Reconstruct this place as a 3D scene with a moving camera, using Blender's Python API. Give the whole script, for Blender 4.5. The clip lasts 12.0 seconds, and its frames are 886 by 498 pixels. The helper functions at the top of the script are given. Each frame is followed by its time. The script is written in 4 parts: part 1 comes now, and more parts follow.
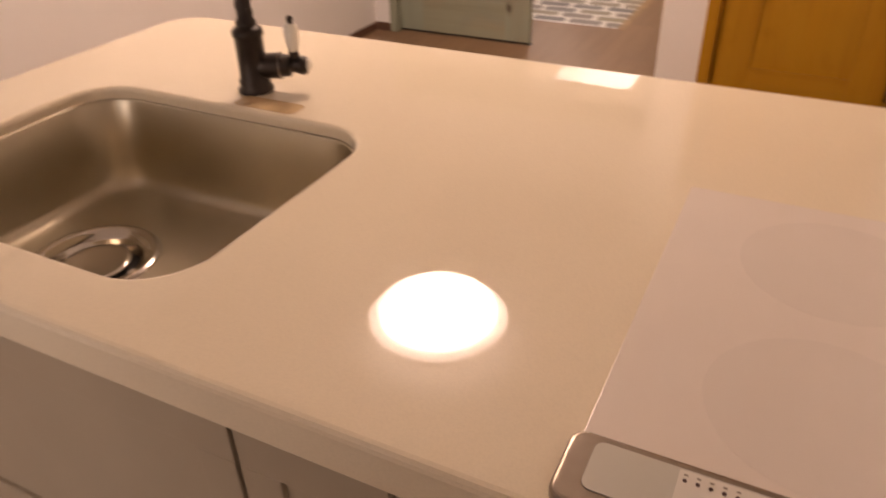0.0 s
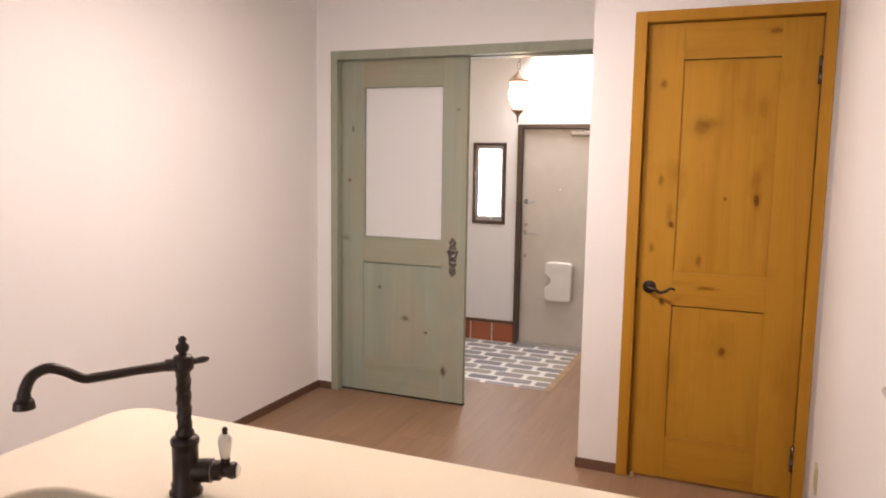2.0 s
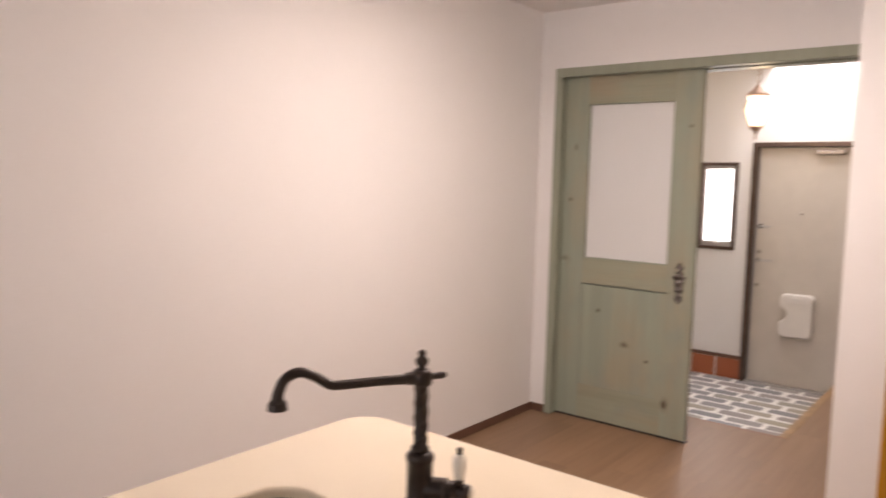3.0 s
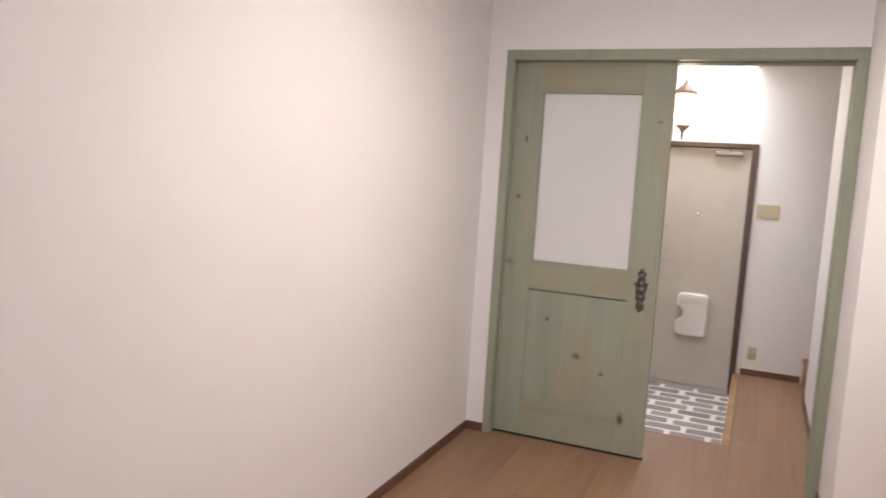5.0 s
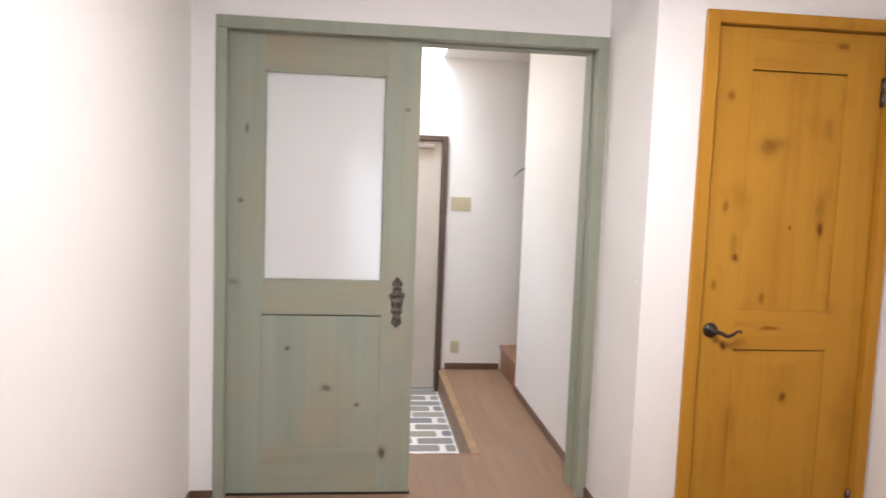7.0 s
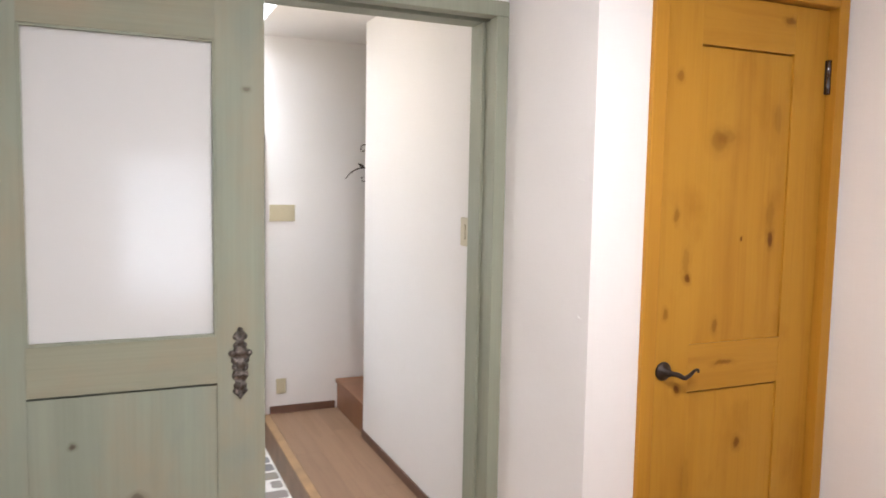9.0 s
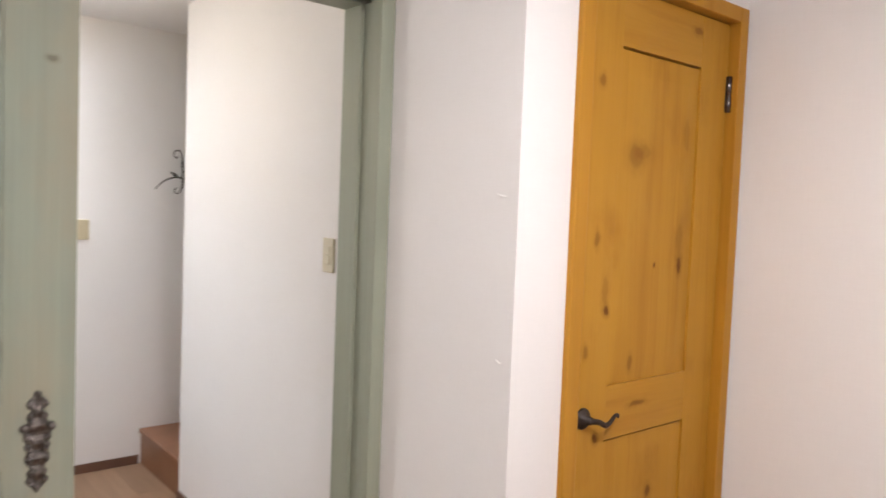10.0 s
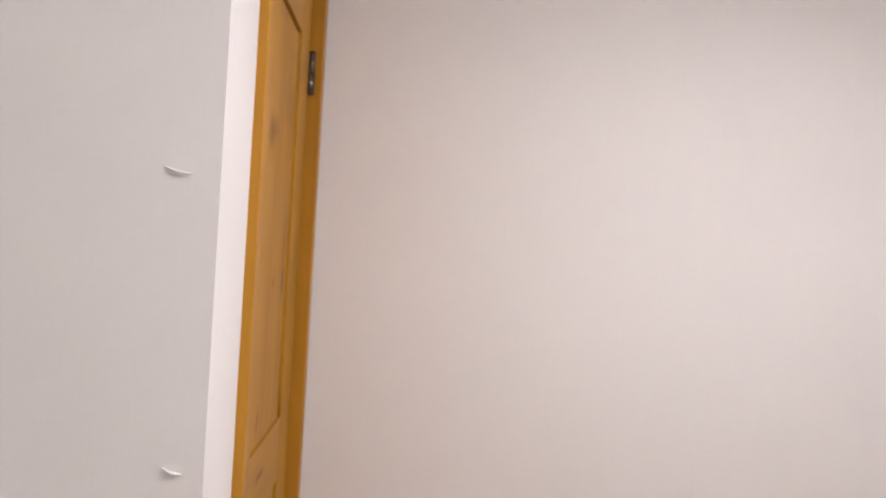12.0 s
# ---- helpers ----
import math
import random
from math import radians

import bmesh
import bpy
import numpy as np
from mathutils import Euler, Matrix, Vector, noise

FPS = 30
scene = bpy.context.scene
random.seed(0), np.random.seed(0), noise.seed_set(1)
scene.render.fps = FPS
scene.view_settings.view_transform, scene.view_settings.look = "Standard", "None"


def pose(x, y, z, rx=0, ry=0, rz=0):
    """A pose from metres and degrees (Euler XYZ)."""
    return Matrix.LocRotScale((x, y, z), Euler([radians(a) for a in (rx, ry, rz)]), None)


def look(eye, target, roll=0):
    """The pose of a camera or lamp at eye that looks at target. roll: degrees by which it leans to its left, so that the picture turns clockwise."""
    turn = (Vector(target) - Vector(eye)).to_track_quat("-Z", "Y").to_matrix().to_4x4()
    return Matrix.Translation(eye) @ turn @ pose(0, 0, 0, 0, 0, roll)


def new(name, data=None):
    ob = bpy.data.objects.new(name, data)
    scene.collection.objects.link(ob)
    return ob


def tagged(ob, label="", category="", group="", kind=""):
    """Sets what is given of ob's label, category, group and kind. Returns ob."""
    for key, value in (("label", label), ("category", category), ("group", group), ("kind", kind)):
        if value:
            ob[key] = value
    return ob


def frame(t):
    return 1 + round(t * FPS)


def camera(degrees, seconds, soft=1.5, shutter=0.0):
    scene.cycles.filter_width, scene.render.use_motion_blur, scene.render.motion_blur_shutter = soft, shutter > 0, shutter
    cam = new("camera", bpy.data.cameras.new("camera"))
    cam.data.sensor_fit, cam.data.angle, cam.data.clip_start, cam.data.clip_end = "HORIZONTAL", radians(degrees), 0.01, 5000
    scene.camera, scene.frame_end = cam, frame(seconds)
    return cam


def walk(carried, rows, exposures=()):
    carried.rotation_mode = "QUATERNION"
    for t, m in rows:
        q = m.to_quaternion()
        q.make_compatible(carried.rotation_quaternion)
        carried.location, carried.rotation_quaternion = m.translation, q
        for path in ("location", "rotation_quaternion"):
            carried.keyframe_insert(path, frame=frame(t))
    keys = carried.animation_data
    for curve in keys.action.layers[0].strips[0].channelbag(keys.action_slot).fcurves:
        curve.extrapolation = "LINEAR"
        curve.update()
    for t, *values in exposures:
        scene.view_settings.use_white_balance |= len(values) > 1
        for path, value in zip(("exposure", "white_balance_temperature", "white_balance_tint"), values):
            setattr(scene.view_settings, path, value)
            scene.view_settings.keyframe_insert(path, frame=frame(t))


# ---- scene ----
cam = camera(62.1, 12.0, soft=1.6, shutter=0.4)
PATH = [
    (0, (2.361, -3.969, 1.329), (1.594, -2.47, 0.25), -1.4),
    (0.3, (2.408, -4.002, 1.357), (1.494, -2.524, 0.367), -0.9),
    (0.5, (2.433, -4.014, 1.383), (1.566, -2.483, 0.433), 0.2),
    (1, (2.466, -4.049, 1.449), (1.736, -2.318, 0.764), 1.4),
    (1.5, (2.467, -4.048, 1.485), (1.732, -2.235, 1.069), 0.7),
    (2, (2.454, -4.045, 1.499), (1.694, -2.211, 1.261), 0.9),
    (2.5, (2.431, -4.021, 1.494), (1.407, -2.311, 1.327), 1.4),
    (3, (2.349, -4.005, 1.482), (1.106, -2.45, 1.289), 1.4),
    (3.2, (2.246, -3.994, 1.471), (0.926, -2.508, 1.256), 1.4),
    (4.8, (1.426, -3.941, 1.49), (0.563, -2.149, 1.287), 3.1),
    (5, (1.348, -3.901, 1.492), (0.57, -2.071, 1.277), 3.5),
    (5.5, (1.077, -3.841, 1.494), (0.588, -1.911, 1.31), 4.5),
    (6, (0.893, -3.739, 1.499), (0.732, -1.755, 1.304), 4.1),
    (6.5, (0.734, -3.491, 1.498), (0.762, -1.499, 1.322), 2.8),
    (7, (0.635, -3.308, 1.483), (0.86, -1.329, 1.301), 2.1),
    (7.5, (0.505, -3.082, 1.5), (1.021, -1.156, 1.343), 2.5),
    (7.7, (0.481, -3.006, 1.51), (1.059, -1.098, 1.348), 2.0),
    (9.3, (0.462, -2.188, 1.502), (1.389, -0.423, 1.351), 1.3),
    (9.5, (0.44, -2.073, 1.5), (1.485, -0.372, 1.375), 1.5),
    (10, (0.454, -1.818, 1.487), (1.727, -0.278, 1.384), 2.2),
    (10.5, (0.518, -1.49, 1.493), (2.041, -0.195, 1.44), 2.7),
    (11, (0.535, -1.203, 1.489), (2.271, -0.211, 1.431), 5.4),
    (11.5, (0.591, -0.996, 1.43), (2.559, -0.639, 1.42), 5.1),
    (12, (0.697, -0.798, 1.44), (2.693, -0.913, 1.448), 3.3),
]
EXPOSURES = [(0, -0.28, 9000, 32), (0.5, -0.30, 8800, 29), (1, -0.30, 8000, 26), (1.5, -0.13, 7250, 20), (2, 0.1, 6850, 20), (2.5, 0.03, 6850, 20), (3.2, -0.07, 6950, 21), (5, -0.01, 6350, 16), (5.5, 0.02, 6200, 14), (6.5, 0.27, 5950, 12), (7.0, 0.36, 5950, 12), (7.5, 0.4, 5950, 12), (9.5, 0.32, 5950, 11), (10.5, 0.22, 6050, 12), (11.3, 0.14, 5950, 12), (12, -0.02, 5950, 13)]
walk(cam, [(t, look(eye, target, roll)) for t, eye, target, roll in PATH], EXPOSURES)

# ---- light ----
world = bpy.data.worlds.new("world")
world.use_nodes = True
scene.world = world
sky = world.node_tree.nodes.new("ShaderNodeTexSky")
sky.sky_type, sky.sun_disc, sky.sun_elevation, sky.sun_rotation = "NISHITA", False, radians(45), radians(200)
world.node_tree.links.new(sky.outputs["Color"], world.node_tree.nodes["Background"].inputs["Color"])
world.node_tree.nodes["Background"].inputs["Strength"].default_value = 0.12


def area_light(name, m, size_x, size_y, watts, colour, shape="RECTANGLE"):
    data = bpy.data.lights.new(name, "AREA")
    data.shape, data.size, data.size_y, data.energy, data.color = shape, size_x, size_y, watts, colour
    ob = new(name, data)
    ob.matrix_world = m
    return ob


ROOM_L, ROOM_R, ROOM_BACK, ROOM_H = -0.104, 2.775, -7.0, 2.51
STRIP_Y, RETURN_X = -0.542, 1.742
HALL_L, HALL_END, HALL_Y, HALL_H = -0.60, 1.76, 2.40, 2.43
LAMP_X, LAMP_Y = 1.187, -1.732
WELL = (0.62, 1.225, 1.37, 2.40)
GENKAN_Z, GENKAN_Y, GENKAN_X = -0.17, 0.58, 1.275
COUNTER_Z = 0.88

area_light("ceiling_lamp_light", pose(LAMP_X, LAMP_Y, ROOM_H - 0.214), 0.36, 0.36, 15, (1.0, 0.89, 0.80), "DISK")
area_light("balcony_daylight", pose(0.95, ROOM_BACK + 0.06, 0.94, 90, 0, 0), 0.98, 1.68, 23, (0.90, 0.95, 1.0))
area_light("skylight_daylight", pose(0.942, 1.92, 3.28), 0.5, 0.9, 32, (0.93, 0.97, 1.0))
area_light("entry_window_daylight", pose(0.235, HALL_Y + 0.03, 1.30, -90, 0, 0), 0.26, 0.66, 8, (0.97, 0.98, 1.0))
lantern_bulb = bpy.data.lights.new("lantern_bulb", "POINT")
lantern_bulb.energy, lantern_bulb.color, lantern_bulb.shadow_soft_size = 10.5, (1.0, 0.77, 0.46), 0.03
new("lantern_bulb", lantern_bulb).location = (0.82, 1.31, 1.985)


# ---- materials ----
def material(name):
    m = bpy.data.materials.new(name)
    m.use_nodes = True
    nt = m.node_tree
    return m, nt, nt.nodes["Principled BSDF"]


def node(nt, kind, **kw):
    n = nt.nodes.new(kind)
    for k, v in kw.items():
        n.inputs[k.replace("_", " ")].default_value = v
    return n


def coords(nt, scale=(1, 1, 1), source="Object"):
    tc = nt.nodes.new("ShaderNodeTexCoord")
    mp = nt.nodes.new("ShaderNodeMapping")
    mp.inputs["Scale"].default_value = scale
    nt.links.new(tc.outputs[source], mp.inputs["Vector"])
    return mp.outputs["Vector"]


def ramp(nt, fac, stops):
    r = nt.nodes.new("ShaderNodeValToRGB")
    while len(r.color_ramp.elements) < len(stops):
        r.color_ramp.elements.new(0.5)
    for e, (p, c) in zip(r.color_ramp.elements, stops):
        e.position, e.color = p, (*c, 1) if len(c) == 3 else c
    nt.links.new(fac, r.inputs["Fac"])
    return r.outputs["Color"]


def mix(nt, fac, a, b, blend="MIX"):
    n = nt.nodes.new("ShaderNodeMix")
    n.data_type, n.blend_type = "RGBA", blend
    for socket, v in ((n.inputs["Factor"], fac), (n.inputs[6], a), (n.inputs[7], b)):
        if hasattr(v, "node"):
            nt.links.new(v, socket)
        else:
            socket.default_value = v if not isinstance(v, tuple) else (*v, 1)
    return n.outputs[2]


def bump(nt, bsdf, height, strength, distance):
    b = node(nt, "ShaderNodeBump", Strength=strength, Distance=distance)
    nt.links.new(height, b.inputs["Height"])
    nt.links.new(b.outputs["Normal"], bsdf.inputs["Normal"])


def plain(name, colour, rough=0.5, metal=0.0, vary=0.06, scale=9.0, relief=0.0):
    """A surface of one paint, with faint blotches and fine relief."""
    m, nt, bs = material(name)
    v = coords(nt)
    big = node(nt, "ShaderNodeTexNoise", Scale=scale, Detail=4.0)
    nt.links.new(v, big.inputs["Vector"])
    dark = tuple(c * (1 - vary) for c in colour)
    light = tuple(min(1, c * (1 + vary)) for c in colour)
    nt.links.new(ramp(nt, big.outputs["Fac"], [(0.3, dark), (0.7, light)]), bs.inputs["Base Color"])
    bs.inputs["Roughness"].default_value, bs.inputs["Metallic"].default_value = rough, metal
    if relief:
        fine = node(nt, "ShaderNodeTexNoise", Scale=scale * 25, Detail=3.0)
        nt.links.new(v, fine.inputs["Vector"])
        bump(nt, bs, fine.outputs["Fac"], 0.4, relief)
    return m


def wallpaper(name, colour):
    """Matt vinyl wallpaper with a fine crossed weave and faint blotches."""
    m, nt, bs = material(name)
    big = node(nt, "ShaderNodeTexNoise", Scale=1.3, Detail=3.0)
    nt.links.new(coords(nt), big.inputs["Vector"])
    blot = ramp(nt, big.outputs["Fac"], [(0.35, tuple(c * 0.975 for c in colour)), (0.65, colour)])
    tall = node(nt, "ShaderNodeTexNoise", Scale=1.0, Detail=2.0)
    nt.links.new(coords(nt, (260, 260, 18)), tall.inputs["Vector"])
    wide = node(nt, "ShaderNodeTexNoise", Scale=1.0, Detail=2.0)
    nt.links.new(coords(nt, (20, 20, 240)), wide.inputs["Vector"])
    weave = mix(nt, 0.5, tall.outputs["Fac"], wide.outputs["Fac"])
    tone = ramp(nt, weave, [(0.3, (0.972, 0.972, 0.972)), (0.7, (1, 1, 1))])
    nt.links.new(mix(nt, 1.0, blot, tone, "MULTIPLY"), bs.inputs["Base Color"])
    bs.inputs["Roughness"].default_value = 0.75
    bump(nt, bs, weave, 0.25, 0.001)
    return m


def stained_wood(name, light, dark, knot, rough, along="z", spots=(), coat=0.0, wash=None, patchy=0.0, blotch=None):
    """Softwood under a stain or a thin paint: grain along x or z, knots as (x, z, half width, half height, strength)."""
    m, nt, bs = material(name)
    grain, hair = ((14, 14, 0.9), (120, 120, 2.2)) if along == "z" else ((0.9, 14, 14), (2.2, 120, 120))
    g = node(nt, "ShaderNodeTexNoise", Scale=1.0, Detail=5.0, Roughness=0.55, Distortion=0.5)
    nt.links.new(coords(nt, grain), g.inputs["Vector"])
    base = ramp(nt, g.outputs["Fac"], [(0.25, dark), (0.5, light), (0.8, tuple(c * 1.06 for c in light))])
    fine = node(nt, "ShaderNodeTexNoise", Scale=1.0, Detail=3.0)
    nt.links.new(coords(nt, hair), fine.inputs["Vector"])
    base = mix(nt, 0.35, base, ramp(nt, fine.outputs["Fac"], [(0.3, (0.85, 0.85, 0.85)), (0.65, (1, 1, 1))]), "MULTIPLY")
    if wash:
        rub = node(nt, "ShaderNodeTexNoise", Scale=2.6, Detail=5.0, Roughness=0.6)
        nt.links.new(coords(nt, (1.6, 1.6, 0.7) if along == "z" else (0.7, 1.6, 1.6)), rub.inputs["Vector"])
        base = mix(nt, ramp(nt, rub.outputs["Fac"], [(0.45, (0, 0, 0)), (0.70, (0.5, 0.5, 0.5))]), base, wash)
    if patchy:
        blot = node(nt, "ShaderNodeTexNoise", Scale=4.5, Detail=4.0, Roughness=0.55)
        nt.links.new(coords(nt, (1.3, 1.3, 0.8) if along == "z" else (0.8, 1.3, 1.3)), blot.inputs["Vector"])
        base = mix(nt, ramp(nt, blot.outputs["Fac"], [(0.55, (0, 0, 0)), (0.74, (patchy,) * 3)]), base, blotch or tuple(c * 0.58 for c in dark))
    warp = node(nt, "ShaderNodeTexNoise", Scale=26.0, Detail=2.0)
    nt.links.new(coords(nt), warp.inputs["Vector"])
    bent = mix(nt, 0.022, coords(nt), warp.outputs["Color"], "ADD")
    for x, z, w, h, strength in spots:
        w, h, strength = w * 1.4, h * 1.4, min(1.0, strength * 1.15)
        off = nt.nodes.new("ShaderNodeVectorMath")
        off.operation = "SUBTRACT"
        off.inputs[1].default_value = (x + 0.011, 0, z + 0.011)
        nt.links.new(bent, off.inputs[0])
        size = nt.nodes.new("ShaderNodeVectorMath")
        size.operation = "MULTIPLY"
        size.inputs[1].default_value = (1 / w, 0, 1 / h)
        nt.links.new(off.outputs[0], size.inputs[0])
        dist = nt.nodes.new("ShaderNodeVectorMath")
        dist.operation = "LENGTH"
        nt.links.new(size.outputs[0], dist.inputs[0])
        near = ramp(nt, dist.outputs["Value"], [(0.0, (strength,) * 3), (0.38, (strength * 0.85,) * 3), (0.55, (strength * 0.3,) * 3), (1.0, (0, 0, 0))])
        base = mix(nt, near, base, knot)
    nt.links.new(base, bs.inputs["Base Color"])
    bs.inputs["Roughness"].default_value, bs.inputs["Coat Weight"].default_value = rough, coat
    bs.inputs["Coat Roughness"].default_value = 0.25
    bs.inputs["Specular IOR Level"].default_value = 0.18
    bump(nt, bs, fine.outputs["Fac"], 0.25, 0.0008)
    return m


def plank_wood(name):
    """Brown laminate boards, grain along y, a tone of its own on each board."""
    m, nt, bs = material(name)
    info = nt.nodes.new("ShaderNodeObjectInfo")
    shift = nt.nodes.new("ShaderNodeVectorMath")
    shift.operation = "ADD"
    nt.links.new(coords(nt, (26, 1.7, 26)), shift.inputs[0])
    far = node(nt, "ShaderNodeMath")
    far.operation = "MULTIPLY"
    far.inputs[1].default_value = 60
    nt.links.new(info.outputs["Random"], far.inputs[0])
    nt.links.new(far.outputs[0], shift.inputs[1])
    g = node(nt, "ShaderNodeTexNoise", Scale=1.0, Detail=6.0, Roughness=0.6, Distortion=0.5)
    nt.links.new(shift.outputs[0], g.inputs["Vector"])
    base = ramp(nt, g.outputs["Fac"], [(0.3, (0.245, 0.146, 0.086)), (0.55, (0.282, 0.172, 0.102)), (0.8, (0.312, 0.196, 0.119))])
    tone = ramp(nt, info.outputs["Random"], [(0, (0.90, 0.90, 0.90)), (1, (1.05, 1.04, 1.02))])
    nt.links.new(mix(nt, 1.0, base, tone, "MULTIPLY"), bs.inputs["Base Color"])
    bs.inputs["Roughness"].default_value = 0.48
    return m


def stone_tile(name, stops, rough=0.55):
    m, nt, bs = material(name)
    info = nt.nodes.new("ShaderNodeObjectInfo")
    own = ramp(nt, info.outputs["Random"], stops)
    n = node(nt, "ShaderNodeTexNoise", Scale=28.0, Detail=5.0)
    nt.links.new(coords(nt, source="Generated"), n.inputs["Vector"])
    nt.links.new(mix(nt, 0.6, own, ramp(nt, n.outputs["Fac"], [(0.3, (0.7, 0.7, 0.7)), (0.7, (1.1, 1.1, 1.1))]), "MULTIPLY"), bs.inputs["Base Color"])
    bs.inputs["Roughness"].default_value = rough
    bump(nt, bs, n.outputs["Fac"], 0.25, 0.002)
    return m


def glowing(name, colour, strength, base=(0.8, 0.8, 0.8)):
    m, nt, bs = material(name)
    bs.inputs["Base Color"].default_value = (*base, 1)
    bs.inputs["Emission Color"].default_value = (*colour, 1)
    bs.inputs["Emission Strength"].default_value = strength
    bs.inputs["Roughness"].default_value = 0.3
    return m


def frosted(name, colour, rough, alpha_like=0.75):
    """Milky glass: part of the light passes, scattered."""
    m, nt, bs = material(name)
    bs.inputs["Base Color"].default_value = (*colour, 1)
    bs.inputs["Roughness"].default_value = rough
    bs.inputs["Transmission Weight"].default_value = 0.0
    thin = nt.nodes.new("ShaderNodeBsdfTranslucent")
    thin.inputs["Color"].default_value = (*colour, 1)
    mixer = nt.nodes.new("ShaderNodeMixShader")
    mixer.inputs[0].default_value = 1 - alpha_like
    nt.links.new(bs.outputs[0], mixer.inputs[1])
    nt.links.new(thin.outputs[0], mixer.inputs[2])
    nt.links.new(mixer.outputs[0], nt.nodes["Material Output"].inputs["Surface"])
    return m


def brushed_steel(name):
    m, nt, bs = material(name)
    n = node(nt, "ShaderNodeTexNoise", Scale=5.0, Detail=4.0)
    nt.links.new(coords(nt), n.inputs["Vector"])
    nt.links.new(ramp(nt, n.outputs["Fac"], [(0.3, (0.50, 0.445, 0.345)), (0.7, (0.57, 0.51, 0.40))]), bs.inputs["Base Color"])
    nt.links.new(ramp(nt, n.outputs["Fac"], [(0.3, (0.29, 0.29, 0.29)), (0.7, (0.37, 0.37, 0.37))]), bs.inputs["Roughness"])
    bs.inputs["Metallic"].default_value = 1.0
    return m


def quartz(name):
    m, nt, bs = material(name)
    big = node(nt, "ShaderNodeTexNoise", Scale=3.0, Detail=4.0)
    nt.links.new(coords(nt), big.inputs["Vector"])
    fine = node(nt, "ShaderNodeTexNoise", Scale=420.0, Detail=2.0)
    nt.links.new(coords(nt), fine.inputs["Vector"])
    base = ramp(nt, big.outputs["Fac"], [(0.35, (0.885, 0.775, 0.61)), (0.65, (0.915, 0.805, 0.635))])
    nt.links.new(mix(nt, 0.5, base, ramp(nt, fine.outputs["Fac"], [(0.35, (0.93, 0.93, 0.93)), (0.6, (1, 1, 1))]), "MULTIPLY"), bs.inputs["Base Color"])
    bs.inputs["Roughness"].default_value = 0.015
    return m


WALL = wallpaper("white_wallpaper", (0.84, 0.825, 0.815))
CEILING = wallpaper("ceiling_paper", (0.82, 0.80, 0.785))
SAGE_KNOTS = [(0.316, 0.696, 0.014, 0.014, 0.9), (0.497, 0.508, 0.030, 0.020, 0.7), (0.640, 0.428, 0.013, 0.011, 0.8), (0.762, 0.200, 0.022, 0.040, 0.95), (0.127, 1.690, 0.010, 0.026, 0.8), (0.100, 1.368, 0.016, 0.014, 0.7), (0.838, 1.801, 0.016, 0.012, 0.5), (0.072, 0.999, 0.034, 0.018, 0.4)]
AMBER_KNOTS = [(2.068, 1.861, 0.020, 0.024, 0.55), (2.238, 1.665, 0.050, 0.050, 0.45), (2.270, 1.680, 0.060, 0.030, 0.3), (2.493, 1.750, 0.026, 0.070, 0.28), (2.355, 1.347, 0.008, 0.008, 0.95), (2.482, 1.346, 0.020, 0.034, 0.95), (2.480, 1.43, 0.026, 0.070, 0.3), (2.129, 1.225, 0.016, 0.022, 0.95), (2.12, 1.28, 0.020, 0.060, 0.3), (2.047, 1.112, 0.014, 0.024, 0.5), (2.257, 1.062, 0.016, 0.034, 0.5), (2.382, 0.650, 0.022, 0.030, 0.75), (2.074, 1.424, 0.014, 0.034, 0.5), (2.105, 0.860, 0.016, 0.020, 0.95), (2.16, 0.55, 0.03, 0.12, 0.22)]
SAGE = stained_wood("sage_painted_pine", (0.308, 0.340, 0.272), (0.272, 0.305, 0.243), (0.10, 0.08, 0.058), 0.55, "z", SAGE_KNOTS, wash=(0.385, 0.305, 0.205), patchy=0.4, blotch=(0.235, 0.285, 0.258))
SAGE_H = stained_wood("sage_painted_rail", (0.315, 0.325, 0.245), (0.275, 0.287, 0.215), (0.075, 0.07, 0.055), 0.55, "x", [(0.167, 2.026, 0.030, 0.014, 0.85)], wash=(0.40, 0.30, 0.205), patchy=0.4, blotch=(0.25, 0.28, 0.24))
SAGE_FRAME = stained_wood("sage_painted_frame", (0.31, 0.332, 0.26), (0.278, 0.30, 0.235), (0.20, 0.19, 0.13), 0.5)
PINE = stained_wood("amber_stained_pine", (0.455, 0.228, 0.024), (0.375, 0.172, 0.017), (0.13, 0.040, 0.002), 0.48, "z", AMBER_KNOTS, wash=(0.485, 0.262, 0.034), patchy=0.38, blotch=(0.26, 0.098, 0.005))
PINE_H = stained_wood("amber_stained_rail", (0.45, 0.222, 0.024), (0.375, 0.172, 0.017), (0.13, 0.040, 0.002), 0.42, "x", [(2.298, 0.936, 0.055, 0.012, 0.6), (2.523, 2.072, 0.034, 0.016, 0.6)], wash=(0.485, 0.262, 0.034), patchy=0.35)
PINE_FRAME = stained_wood("amber_stained_frame", (0.45, 0.218, 0.022), (0.39, 0.18, 0.017), (0.22, 0.08, 0.015), 0.45, coat=0.05)
PLANK = plank_wood("brown_laminate")
BASE = plain("brown_baseboard", (0.14, 0.072, 0.047), 0.45, vary=0.15)
OAK = plain("honey_wood_trim", (0.34, 0.205, 0.095), 0.4, vary=0.2)
RISER = plain("brown_riser_board", (0.25, 0.15, 0.085), 0.45, vary=0.2)
STAIR = plain("brown_stair_wood", (0.25, 0.115, 0.058), 0.38, vary=0.15, scale=5)
COUNTER = quartz("cream_quartz")
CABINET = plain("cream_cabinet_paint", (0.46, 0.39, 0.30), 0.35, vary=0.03)
